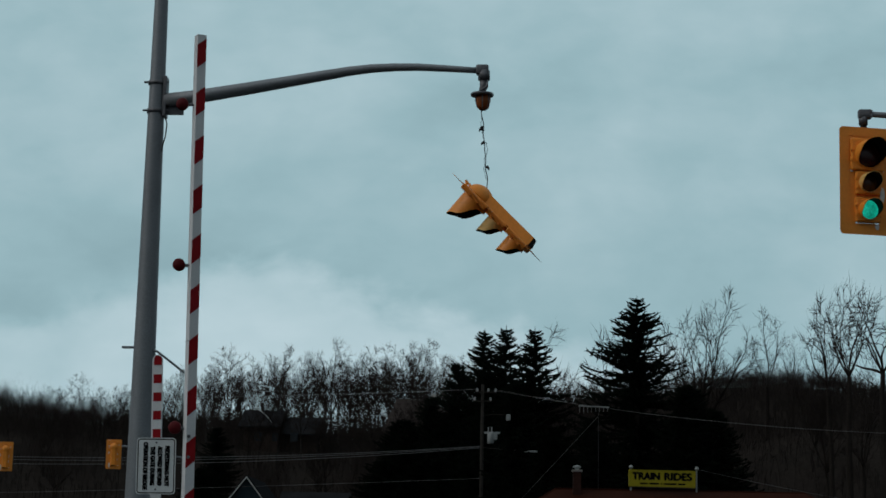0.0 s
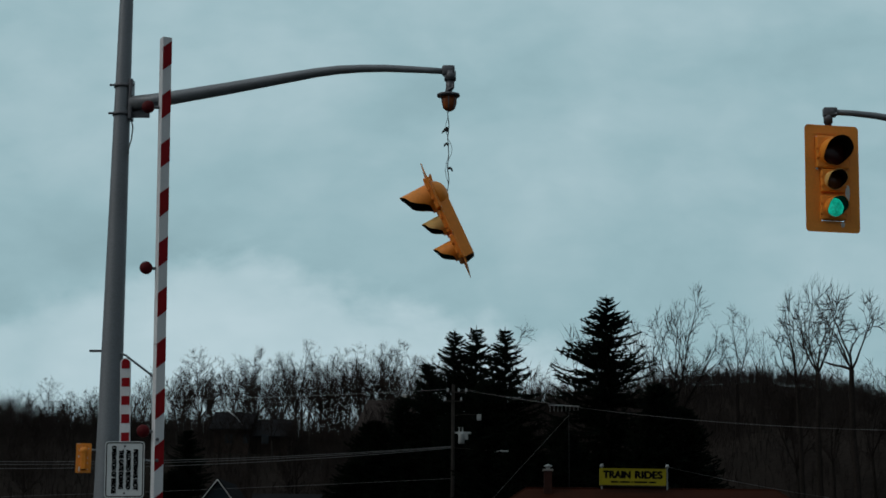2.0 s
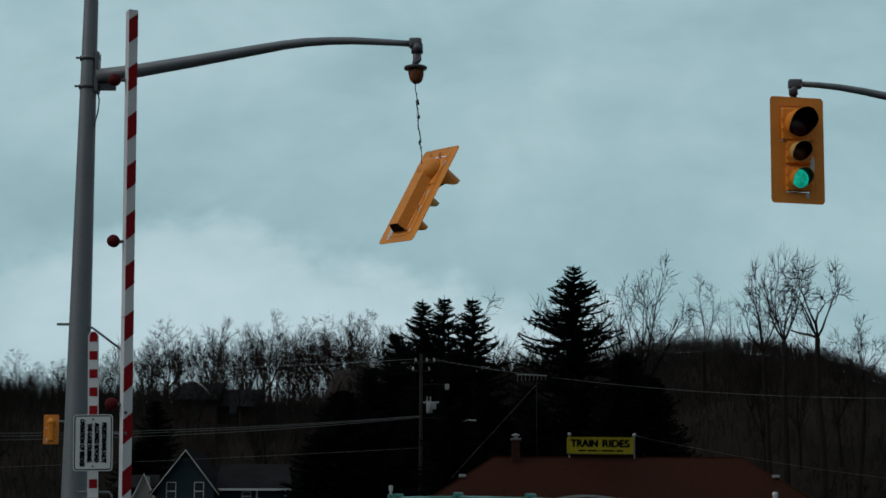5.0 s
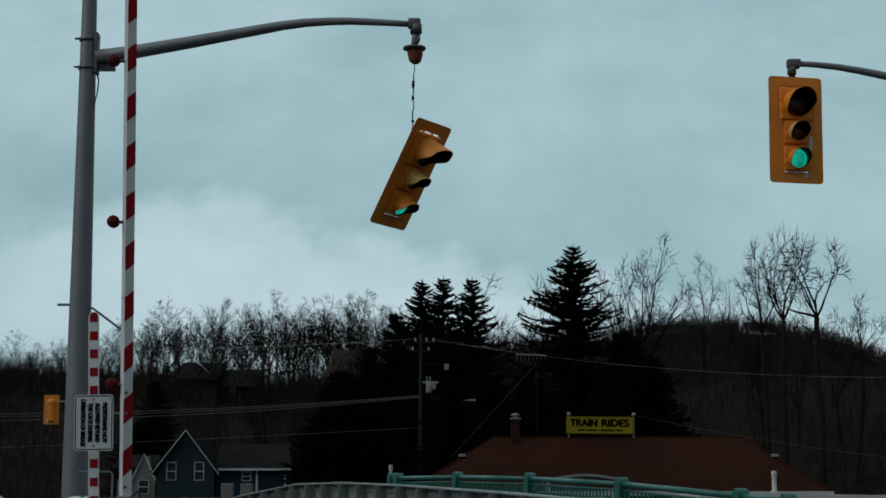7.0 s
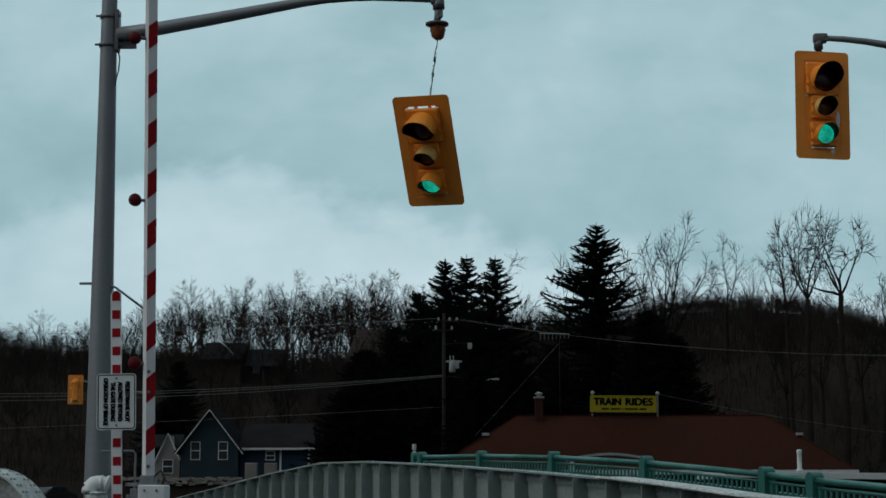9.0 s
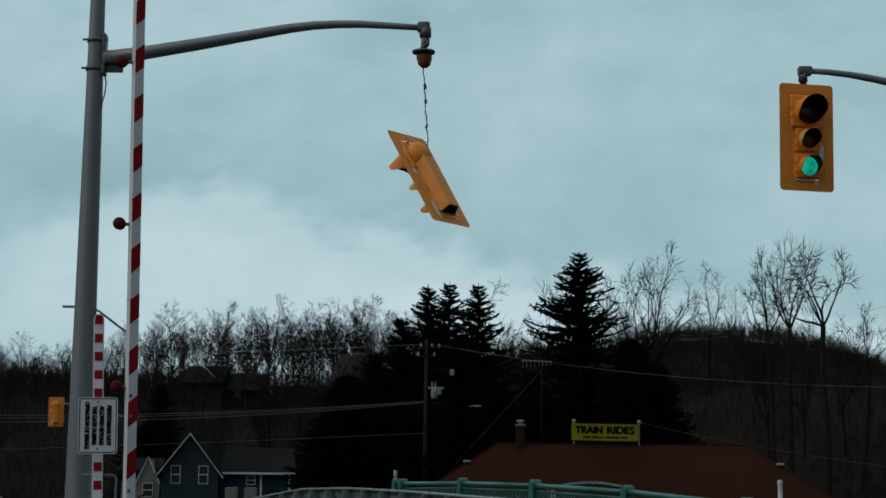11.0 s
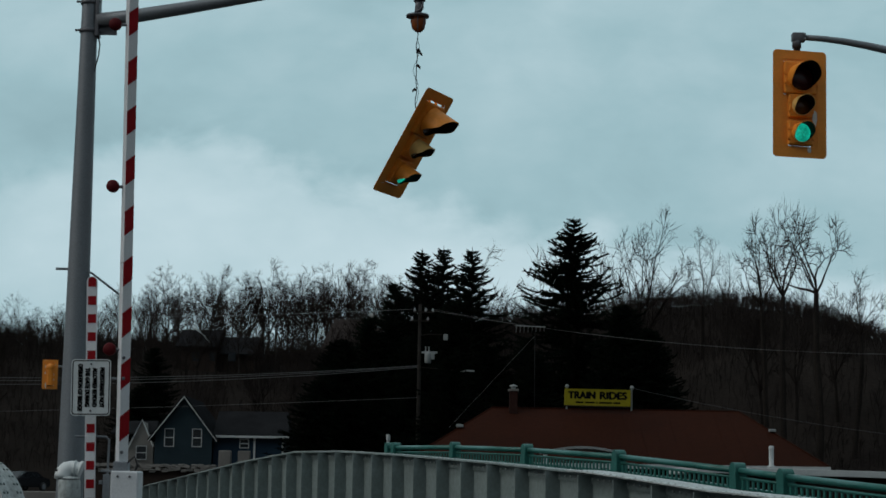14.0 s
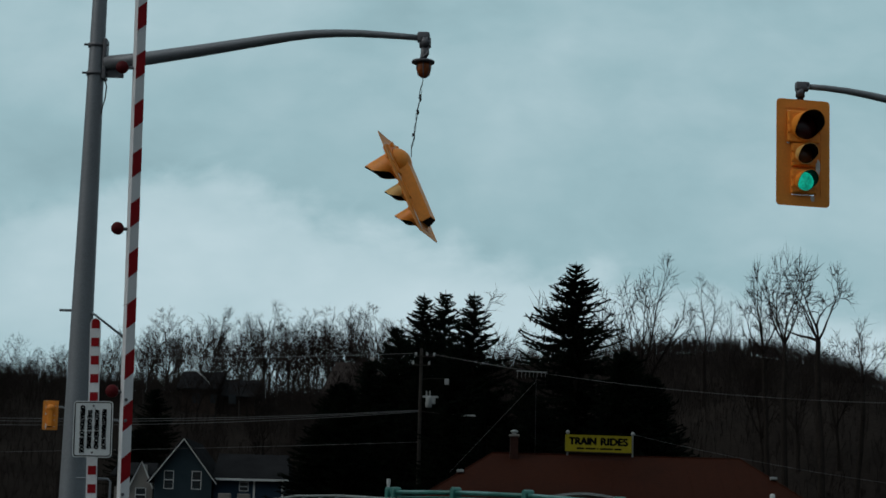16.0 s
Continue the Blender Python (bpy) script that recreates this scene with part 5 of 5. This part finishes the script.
def station():
    s = thing("station_building", "low railway station with a rusty red hipped roof", "building")
    x0, x1, y0, y1, eave, ridge = -0.95, 15.9, 72.0, 82.0, 2.62, 5.0
    bm = BM()
    prism_roof(bm, x0, x1, y0, y1, eave, ridge, 2.62, 13.15)
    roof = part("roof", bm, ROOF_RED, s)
    # standing courses of roofing down the front slope
    n = 26
    ym = (y0 + y1) / 2
    for k in range(1, n):
        x = x0 + (x1 - x0) * k / n
        f = min(1.0, (x - x0) / (2.62 - x0), (x1 - x) / (x1 - 13.15))
        if f < 0.12:
            continue
        bm = BM()
        a, b = Vector((x, y0, eave + 0.008)), Vector((x, y0 + (ym - y0) * f, eave + (ridge - eave) * f + 0.008))
        sweep(bm, [a, b], 0.003, 4)
        part("roof_seam", bm, ROOF_RED, roof)
    for a, b in (((x0, y0, eave), (2.62, ym, ridge)), ((x1, y0, eave), (13.15, ym, ridge)), ((2.62, ym, ridge), (13.15, ym, ridge))):
        bm = BM()
        sweep(bm, [Vector(a) + Vector((0, 0, 0.02)), Vector(b) + Vector((0, 0, 0.0))], 0.035, 6)
        part("ridge_cap", bm, ROOF_RED, roof)
    for x, w in ((1.25, 0.30), (14.2, 0.26)):
        bm = BM()
        f = (x - x0) / (2.62 - x0) if x < 5 else (x1 - x) / (x1 - 13.15)
        z = eave + (ridge - eave) * f
        box(bm, x - w / 2, x + w / 2, y0 + 5 * f - 0.2, y0 + 5 * f + 0.2, z, z + 0.12, 0.02)
        part("roof_vent", bm, PALE_TANK, roof)
    bm = BM()
    box(bm, x0 + 0.9, x1 - 0.9, y0 + 0.9, y1 - 0.9, -0.1, eave - 0.05)
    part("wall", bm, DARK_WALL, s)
    bm = BM()
    box(bm, x0 - 0.02, x1 + 0.02, y0 - 0.06, y0 - 0.003, eave - 0.16, eave + 0.02)
    part("fascia", bm, WHITE_TRIM, s)
    for k in range(6):
        window_part(s, 1.6 + 2.5 * k, y0 + 0.9, 1.4, 1.0, 1.3)
    # chimney
    bm = BM()
    box(bm, 3.36, 3.70, 76.45, 76.85, 4.3, 5.70)
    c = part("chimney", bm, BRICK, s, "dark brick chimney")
    bm = BM()
    box(bm, 3.31, 3.75, 76.40, 76.90, 5.70, 5.79, 0.02)
    part("chimney_cap", bm, CONCRETE, c)
    bm = BM()
    lathe(bm, [(0.09, 5.79), (0.09, 5.88), (0.17, 5.89), (0.17, 5.94), (0.03, 5.99)], Matrix.Translation((3.53, 76.65, 0)), 12)
    part("flue_cowl", bm, PALE_TANK, c)


station()


def station_sign():
    s = thing("roof_sign", "yellow station sign with black lettering on the roof ridge", "sign", Matrix.Translation((7.09, 76.6, 5.465)) @ pose(0, 0, 0, 0, 0.45, 0))
    bm = BM()
    box(bm, -1.37, 1.37, -0.05, 0.05, -0.345, 0.345, 0.01)
    part("board", bm, SIGN_YELLOW, s)
    for x0, x1, z0, z1 in ((-1.39, 1.39, 0.33, 0.37), (-1.39, 1.39, -0.37, -0.33), (-1.40, -1.36, -0.33, 0.33), (1.36, 1.40, -0.33, 0.33)):
        bm = BM()
        box(bm, x0, x1, -0.07, 0.06, z0, z1)
        part("frame_bar", bm, DARK_WALL if z0 < -0.3 and z1 < 0 else SIGN_YELLOW, s)
    m = Matrix.Translation((0, -0.053, 0.09)) @ Matrix.Rotation(radians(90), 4, "X")
    for word, off in (("TRAIN", -0.66), ("RIDES", 0.66)):
        letters("lettering", word, 0.42, SIGN_BLACK, s, Matrix.Translation((off, 0, 0)) @ m, 1.12, 0.030)
    x = -0.92
    for w in (0.32, 0.42, 0.06, 0.55, 0.30):
        bm = BM()
        box(bm, x, x + w, -0.056, -0.051, -0.235, -0.165)
        part("small_print", bm, SIGN_BLACK, s)
        x += w + 0.06
    for x in (-1.3, 1.45):
        bm = BM()
        sweep(bm, [(x, 0.05, -0.5), (x, 0.05, 0.45)], 0.035, 8)
        lathe(bm, [(0.07, 0), (0.09, 0.05), (0.06, 0.12), (0.02, 0.14)], Matrix.Translation((x, 0.0, 0.42)), 10)
        part("lamp_post", bm, PALE_TANK, s)


station_sign()


def antenna():
    a = thing("tv_antenna", "old metal television antenna on a roof mast", "antenna", Matrix.Translation((4.24, 77.0, 0)))
    bm = BM()
    sweep(bm, [(0.2, 0, 4.9), (0.2, 0, 8.62)], 0.011, 8)
    part("mast", bm, RUBBER, a)
    bm = BM()
    sweep(bm, [(-0.65, 0, 8.52), (0.65, 0, 8.48)], 0.020, 6)
    boom = part("boom", bm, PALE_TANK, a)
    for k in range(8):
        bm = BM()
        x = -0.60 + 0.17 * k
        sweep(bm, [(x, -0.1, 8.53 - 0.006 * k), (x, 0.1, 8.24 + 0.01 * k)], 0.011, 5)
        part("element", bm, PALE_TANK, boom)
    bm = BM()
    sweep(bm, [(0.2, 0, 8.1), (-3.4, 2.0, 4.2)], 0.008, 5)
    part("guy_wire", bm, WIRE, a)


antenna()


def utility_pole():
    p = thing("utility_pole", "weathered wooden utility pole with crossarm and transformer", "utility pole", Matrix.Translation((-0.6, 95, 0)))
    bm = BM()
    sweep(bm, [(0, 0, -0.2), (0, 0, 5), (0, 0, 11.22)], [0.13, 0.11, 0.085], 12)
    part("pole", bm, WOOD_POLE, p, smooth=40)
    bm = BM()
    box(bm, -0.35, 0.75, -0.20, -0.10, 10.76, 10.83)
    part("crossarm", bm, WOOD_POLE, p)
    bm = BM()
    box(bm, -0.5, 0.5, -0.18, -0.11, 10.30, 10.36)
    part("crossarm", bm, WOOD_POLE, p)
    for x, z in ((-0.28, 10.84), (0.3, 10.84), (0.68, 10.83), (-0.42, 10.36), (0.42, 10.36)):
        bm = BM()
        lathe(bm, [(0.05, 0), (0.06, 0.05), (0.035, 0.08), (0.055, 0.12), (0.02, 0.17)], Matrix.Translation((x, -0.15, z)), 10)
        part("insulator", bm, PALE_TANK, p)
    bm = BM()
    lathe(bm, [(0.15, 0), (0.17, 0.04), (0.17, 0.50), (0.15, 0.56), (0.05, 0.60)], Matrix.Translation((0.45, -0.1, 8.1)), 16)
    t = part("transformer", bm, PALE_TANK, p, "pale grey transformer can", 40)
    bm = BM()
    box(bm, 0.12, 0.95, -0.16, -0.06, 8.62, 8.72, 0.01)
    box(bm, 0.60, 0.80, -0.2, 0.0, 8.30, 8.62, 0.02)
    part("mounting_bracket", bm, PALE_TANK, t)
    for x in (0.33, 0.50):
        bm = BM()
        lathe(bm, [(0.03, 0), (0.05, 0.06), (0.03, 0.12), (0.04, 0.3)], Matrix.Translation((x, -0.1, 8.68)), 8)
        part("bushing", bm, PALE_TANK, t)
    bm = BM()
    sweep(bm, [(0.0, -0.1, 9.55), (0.5, -0.3, 9.62), (1.35, -0.4, 9.6)], 0.020, 8)
    l = part("lamp_arm", bm, WOOD_POLE, p)
    bm = BM()
    box(bm, 1.25, 1.48, -0.48, -0.32, 9.30, 9.62, 0.03)
    part("lamp_head", bm, PALE_TANK, l)
    bm = BM()
    sweep(bm, [(0.0, -0.1, 7.9), (1.2, -0.3, 7.78), (2.2, -0.5, 7.72)], 0.02, 8)
    l = part("lamp_arm", bm, WOOD_POLE, p)
    bm = BM()
    box(bm, 2.1, 2.9, -0.6, -0.42, 7.66, 7.75, 0.02)
    part("lamp_head", bm, PALE_TANK, l)


utility_pole()


def overhead_wires():
    for a, b, sag, r in (
            ((-45, 92, 7.25), (-0.7, 95, 7.88), 1.0, 0.015), ((-45, 92, 7.45), (-0.7, 95, 7.93), 0.92, 0.015), ((-45, 92, 7.6), (-0.7, 95, 7.97), 0.87, 0.016),
            ((-0.3, 94.9, 10.95), (40, 75, 8.6), 1.6, 0.006), ((0.08, 94.9, 10.95), (40, 77, 9.2), 1.8, 0.005), ((-0.88, 94.9, 10.95), (-60, 97, 11.5), 1.0, 0.009),
            ((-40, 102, 5.0), (-0.6, 95, 6.3), 0.15, 0.009), ((8.6, 76.7, 5.9), (30, 80, 3.6), 0.5, 0.007)):
        a, b = Vector(a), Vector(b)
        bm = BM()
        pts = [a + (b - a) * (k / 24) - Vector((0, 0, 4 * sag * (k / 24) * (1 - k / 24))) for k in range(25)]
        sweep(bm, pts, r, 5)
        tagged(part("power_line", bm, WIRE), "thin grey overhead power line on the utility pole", "wire", "overhead wires")


overhead_wires()


def gable_house():
    h = thing("gable_house", "blue grey clapboard house with a steep gable", "house")
    x0, x1, y0, y1, eave, peak = -17.35, -13.75, 115.0, 123.0, 4.75, 7.12
    xm = (x0 + x1) / 2
    bm = BM()
    q = [(x0, -0.3), (x1, -0.3), (x1, eave), (xm, peak - 0.1), (x0, eave)]
    slab(bm, q, y0, y1)
    part("wall", bm, BLUE_WALL, h)
    for k in range(1, 30):
        z = 1.6 + 0.18 * k
        if z > peak - 0.4:
            break
        half = (x1 - x0) / 2 if z < eave else (x1 - x0) / 2 * (peak - 0.1 - z) / (peak - 0.1 - eave)
        bm = BM()
        box(bm, xm - half + 0.05, xm + half - 0.05, y0 - 0.03, y0 - 0.003, z, z + 0.025)
        part("clapboard", bm, BLUE_WALL, h)
    for s in (-1, 1):
        bm = BM()
        e = Vector((xm + s * ((x1 - x0) / 2 + 0.35), 0, eave - 0.42))
        t = Vector((xm, 0, peak))
        n = Vector((s * (peak - eave), 0, (x1 - x0) / 2)).normalized() * 0.12
        pts = [e, t, t + n, e + n]
        a = [bm.verts.new((v.x, y0 - 0.35, v.z)) for v in pts]
        b = [bm.verts.new((v.x, y1 + 0.3, v.z)) for v in pts]
        bm.faces.new(a)
        bm.faces.new(b[::-1])
        for k in range(4):
            bm.faces.new((a[k], b[k], b[(k + 1) % 4], a[(k + 1) % 4]))
        bmesh.ops.recalc_face_normals(bm, faces=bm.faces[:])
        part("roof", bm, SHINGLE, h)
        bm = BM()
        sweep(bm, [(e.x, y0 - 0.38, e.z), (t.x, y0 - 0.38, t.z)], 0.035, 4)
        part("barge_board", bm, WHITE_TRIM, h)
    for x in (-16.45, -14.7):
        window_part(h, x, y0 - 0.01, 4.55, 0.62, 1.15)
    w = thing("house_wing", "deep blue low house wing with pale eaves", "house")
    bm = BM()
    box(bm, -13.7, -9.25, 115.5, 121, -0.3, 4.62)
    part("wall", bm, BLUE_DEEP, w)
    bm = BM()
    prism_roof(bm, -13.74, -8.9, 115.2, 121.3, 4.72, 6.4, -13.72, -9.2)
    part("roof", bm, SHINGLE, w)
    bm = BM()
    box(bm, -13.73, -8.9, 115.12, 115.19, 4.60, 4.74)
    part("fascia", bm, WHITE_TRIM, w)
    for x in (-11.1, -9.3):
        bm = BM()
        box(bm, x - 0.06, x + 0.06, 115.44, 115.5, 0.0, 4.6)
        part("corner_board", bm, WHITE_TRIM, w)
    window_part(w, -11.75, 115.49, 4.25, 0.6, 0.6)
    for x, wd in ((-13.1, 1.2), (-11.9, 1.1)):
        bm = BM()
        box(bm, x, x + 0.75, 113.2, 113.9, 0.0, 3.75, 0.05)
        tagged(part("utility_box", bm, CONCRETE), "weathered grey metal cabinet beside the house", "cabinet")
    s = thing("small_house", "small grey house with pale gable trim", "house")
    bm = BM()
    slab(bm, [(-20.2, -0.3), (-17.75, -0.3), (-17.75, 4.1), (-18.5, 5.6), (-19.2, 4.1), (-20.2, 4.1)], 117.0, 122.0)
    part("wall", bm, CONCRETE, s)
    bm = BM()
    sweep(bm, [(-19.35, 116.9, 3.9), (-18.5, 116.9, 5.7), (-17.7, 116.9, 4.0)], 0.07, 4)
    part("barge_board", bm, WHITE_TRIM, s)
    bm = BM()
    prism_roof(bm, -20.6, -17.7, 117.4, 122.3, 4.9, 5.75, -20.4, -17.9)
    part("roof", bm, SHINGLE, s)
    window_part(s, -18.5, 116.99, 3.6, 0.7, 0.9)
    d = thing("hill_house", "dark house with a grey roof among the hillside trees", "house")
    g = ground_height(-23.5, 200)
    bm = BM()
    box(bm, -27.6, -23.7, 200, 208, g - 1.0, 16.9)
    box(bm, -23.7, -19.6, 201, 207, g - 1.0, 16.2)
    part("wall", bm, DARK_WALL, d)
    bm = BM()
    prism_roof(bm, -28.2, -23.4, 199.4, 208.6, 16.9, 19.1, -28.1, -23.5)
    roof = part("roof", bm, SHINGLE, d)
    bm = BM()
    prism_roof(bm, -23.39, -19.0, 200.4, 207.6, 16.2, 18.3, -23.38, -19.1)
    part("roof", bm, SHINGLE, d)
    bm = BM()
    sweep(bm, [(-26.3, 199.2, 19.0), (-25.2, 199.2, 18.2), (-24.4, 199.2, 17.3)], 0.07, 4)
    part("barge_board", bm, WHITE_TRIM, roof)
    for x in (-26, -24, -22):
        bm = BM()
        box(bm, x - 0.4, x + 0.4, 199.95, 199.997, 15.3, 16.3)
        part("window", bm, WINDOW, d)
    d = thing("hill_house", "house with a broad grey hipped roof among the hillside trees", "house")
    bm = BM()
    box(bm, -9.9, -4.6, 172.5, 180, ground_height(-7, 176) - 1.5, 14.9)
    part("wall", bm, DARK_WALL, d)
    bm = BM()
    prism_roof(bm, -10.6, -4.0, 172, 180.5, 14.6, 18.0, -9.45, -5.6)
    part("roof", bm, BROWN_SHINGLE, d, "brown grey shingle roof")
    bm = BM()
    box(bm, -6.1, -5.7, 176.6, 177.1, 17.2, 18.6, 0.03)
    part("chimney", bm, CONCRETE, d)


gable_house()


def stone_wall():
    w = thing("stone_wall", "pale weathered rubble stone wall by the far bank", "wall")
    bm = BM()
    box(bm, -19.2, -11.9, 104.2, 104.8, -0.3, 2.62)
    part("core", bm, DARK_WALL, w)
    rnd = random.Random(3)
    meshes = []
    for k in range(5):
        bm = BM()
        box(bm, -0.17, 0.17, -0.12, 0.12, -0.09, 0.09, 0.04)
        for v in bm.verts:
            v.co += Vector((rnd.gauss(0, 0.02), rnd.gauss(0, 0.015), rnd.gauss(0, 0.02)))
        if k == 0:
            st = part("stone", bm, CONCRETE, w)
            st.matrix_basis = Matrix.Translation((-19.0, 104.12, 2.6))
            meshes.append(st)
        else:
            me = bpy.data.meshes.new("stone")
            bm.to_mesh(me)
            bm.free()
            me.materials.append(CONCRETE)
            meshes.append(me)
    for row in range(2):
        for k in range(20):
            o = new("stone", meshes[1 + rnd.randrange(4)])
            o.parent = w
            o.matrix_basis = Matrix.Translation((-18.9 + 0.365 * k + 0.18 * (row % 2), 104.12 + rnd.uniform(-0.06, 0.06), 2.62 - 0.2 * row + rnd.uniform(-0.06, 0.06))) @ pose(0, 0, 0, rnd.uniform(-9, 9), rnd.uniform(-16, 16), rnd.uniform(-6, 6))


stone_wall()


def flat_booth():
    b = thing("flat_roof_booth", "low flat roofed booth with a white fascia", "building")
    bm = BM()
    box(bm, 6.45, 13.5, 42.3, 47, -0.1, 1.98)
    part("wall", bm, DARK_WALL, b)
    bm = BM()
    box(bm, 6.2, 13.8, 42.0, 47.3, 1.99, 2.14, 0.01)
    roof = part("roof", bm, WHITE_TRIM, b, "white fascia")
    roof.matrix_basis = Matrix.Translation((6.2, 0, 2.14)) @ pose(0, 0, 0, 0, 0.9, 0) @ Matrix.Translation((-6.2, 0, -2.14))
    bm = BM()
    lathe(bm, [(0.09, 0), (0.085, 0.05), (0.055, 0.07), (0.055, 0.42), (0.062, 0.43), (0.062, 0.5), (0.03, 0.52)], Matrix.Translation((7.99, 42.4, 2.12)), 14)
    part("vent_pipe", bm, WHITE_TRIM, b, "white vent pipe", 40)
    s = thing("shelter", "small shelter with a pale curved roof", "shelter")
    bm = BM()
    n = 12
    top = [(3.15 + 2.15 * k / n, 2.62 + 0.14 * math.sin(math.pi * k / n)) for k in range(n + 1)]
    slab(bm, top + [(x, z - 0.07) for x, z in reversed(top)], 50.0, 52.0)
    part("roof", bm, PALE_TANK, s)
    for k in range(9):
        bm = BM()
        x = 3.2 + 0.25 * k
        box(bm, x - 0.05, x + 0.05, 50.05, 50.12, 0.0, 2.60 if k in (0, 8) else 2.2)
        part("post", bm, WHITE_TRIM, s)
    bm = BM()
    sweep(bm, [(-1.07, 47, 0.0), (-1.07, 47, 2.78)], 0.035, 8)
    sweep(bm, [(-1.07, 47, 2.76), (-1.07, 47, 2.91)], 0.05, 8)
    tagged(part("bollard_pipe", bm, WHITE_TRIM), "slim white pipe post beyond the girder", "post")


flat_booth()


def far_signals():
    """Two more signals at the far end of the bridge, seen from behind."""
    for x, z, mx in ((-15.55, 5.95, -14.35), (-20.02, 5.78, -25.5)):
        copy_thing(standing, Matrix.Translation((x, 74, z)) @ pose(0, 0, 0, 0, 0, 186))["label"] = "yellow traffic signal seen from behind across the bridge"
        p = thing("signal_mast", "distant steel pole with an arm holding a signal", "pole", Matrix.Translation((mx, 74.4, 0)))
        bm = BM()
        lathe(bm, [(0.15, -0.1), (0.10, 7.0), (0.02, 7.05)], None, 14)
        part("pole", bm, STEEL, p, smooth=40)
        bm = BM()
        d = x - mx
        sweep(bm, [(0, 0, z + 0.25), (d * 0.6, -0.1, z + 0.34), (d, -0.2, z + 0.36)], 0.045, 8)
        sweep(bm, [(d, -0.2, z + 0.40), (d, -0.2, z - 0.30)], 0.035, 8)
        part("mast_arm", bm, STEEL, p)


far_signals()


def parked_car():
    """A dark car on the raised road across the water."""
    bm = BM()
    box(bm, -48, -25.6, 126, 136, -0.4, 1.0, 0.05)
    tagged(part("far_road", bm, CONCRETE), "pale paved road on the far bank", "road", kind="structure")
    c = thing("parked_car", "dark parked car on the far bank road", "car", Matrix.Translation((-28.9, 129.5, 1.0)) @ pose(0, 0, 0, 0, 0, 62))
    bm = BM()
    side = [(-2.15, 0.28), (-2.2, 0.62), (-2.05, 0.82), (-1.2, 0.9), (-0.6, 1.36), (0.75, 1.38), (1.5, 0.95), (2.1, 0.88), (2.2, 0.55), (2.1, 0.28)]
    slab(bm, side, -0.85, 0.85)
    bmesh.ops.bevel(bm, geom=bm.edges[:], offset=0.06, segments=2, affect="EDGES")
    part("body", bm, CAR_PAINT, c, smooth=50)
    for y in (-0.856, 0.85):
        bm = BM()
        slab(bm, [(-1.0, 0.93), (-0.52, 1.29), (0.70, 1.31), (1.25, 0.96)], y, y + 0.006)
        part("side_window", bm, WINDOW, c)
    bm = BM()
    q = [bm.verts.new(p) for p in ((-1.16, -0.68, 0.93), (-0.66, -0.62, 1.33), (-0.66, 0.62, 1.33), (-1.16, 0.68, 0.93))]
    r = [bm.verts.new(v.co + Vector((-0.03, 0, 0.03))) for v in q]
    bm.faces.new(q)
    bm.faces.new(r[::-1])
    for k in range(4):
        bm.faces.new((q[k], r[k], r[(k + 1) % 4], q[(k + 1) % 4]))
    part("windscreen", bm, WINDOW, c)
    for x in (-1.35, 1.35):
        for y in (-0.82, 0.82):
            bm = BM()
            m = Matrix.Translation((x, y, 0.32)) @ Matrix.Rotation(radians(90), 4, "X")
            lathe(bm, [(0.22, -0.1), (0.31, -0.09), (0.32, 0.0), (0.31, 0.09), (0.22, 0.1)], m, 20)
            wheel = part("wheel", bm, RUBBER, c, smooth=40)
            bm = BM()
            lathe(bm, [(0.20, -0.105), (0.17, 0.0), (0.20, 0.105)], m, 14)
            part("rim", bm, STEEL, wheel)


parked_car()


# ---------------------------------------------------------------- what moves
def motions():
    walk(hanging, [hung_pose(r) for r in SWING])
    walk(cable, [cable_pose(r) for r in SWING])
    walk(clouds, [(0.0, pose(0, 2600, 300)), (16.0, pose(-8, 2600, 375))])


motions()
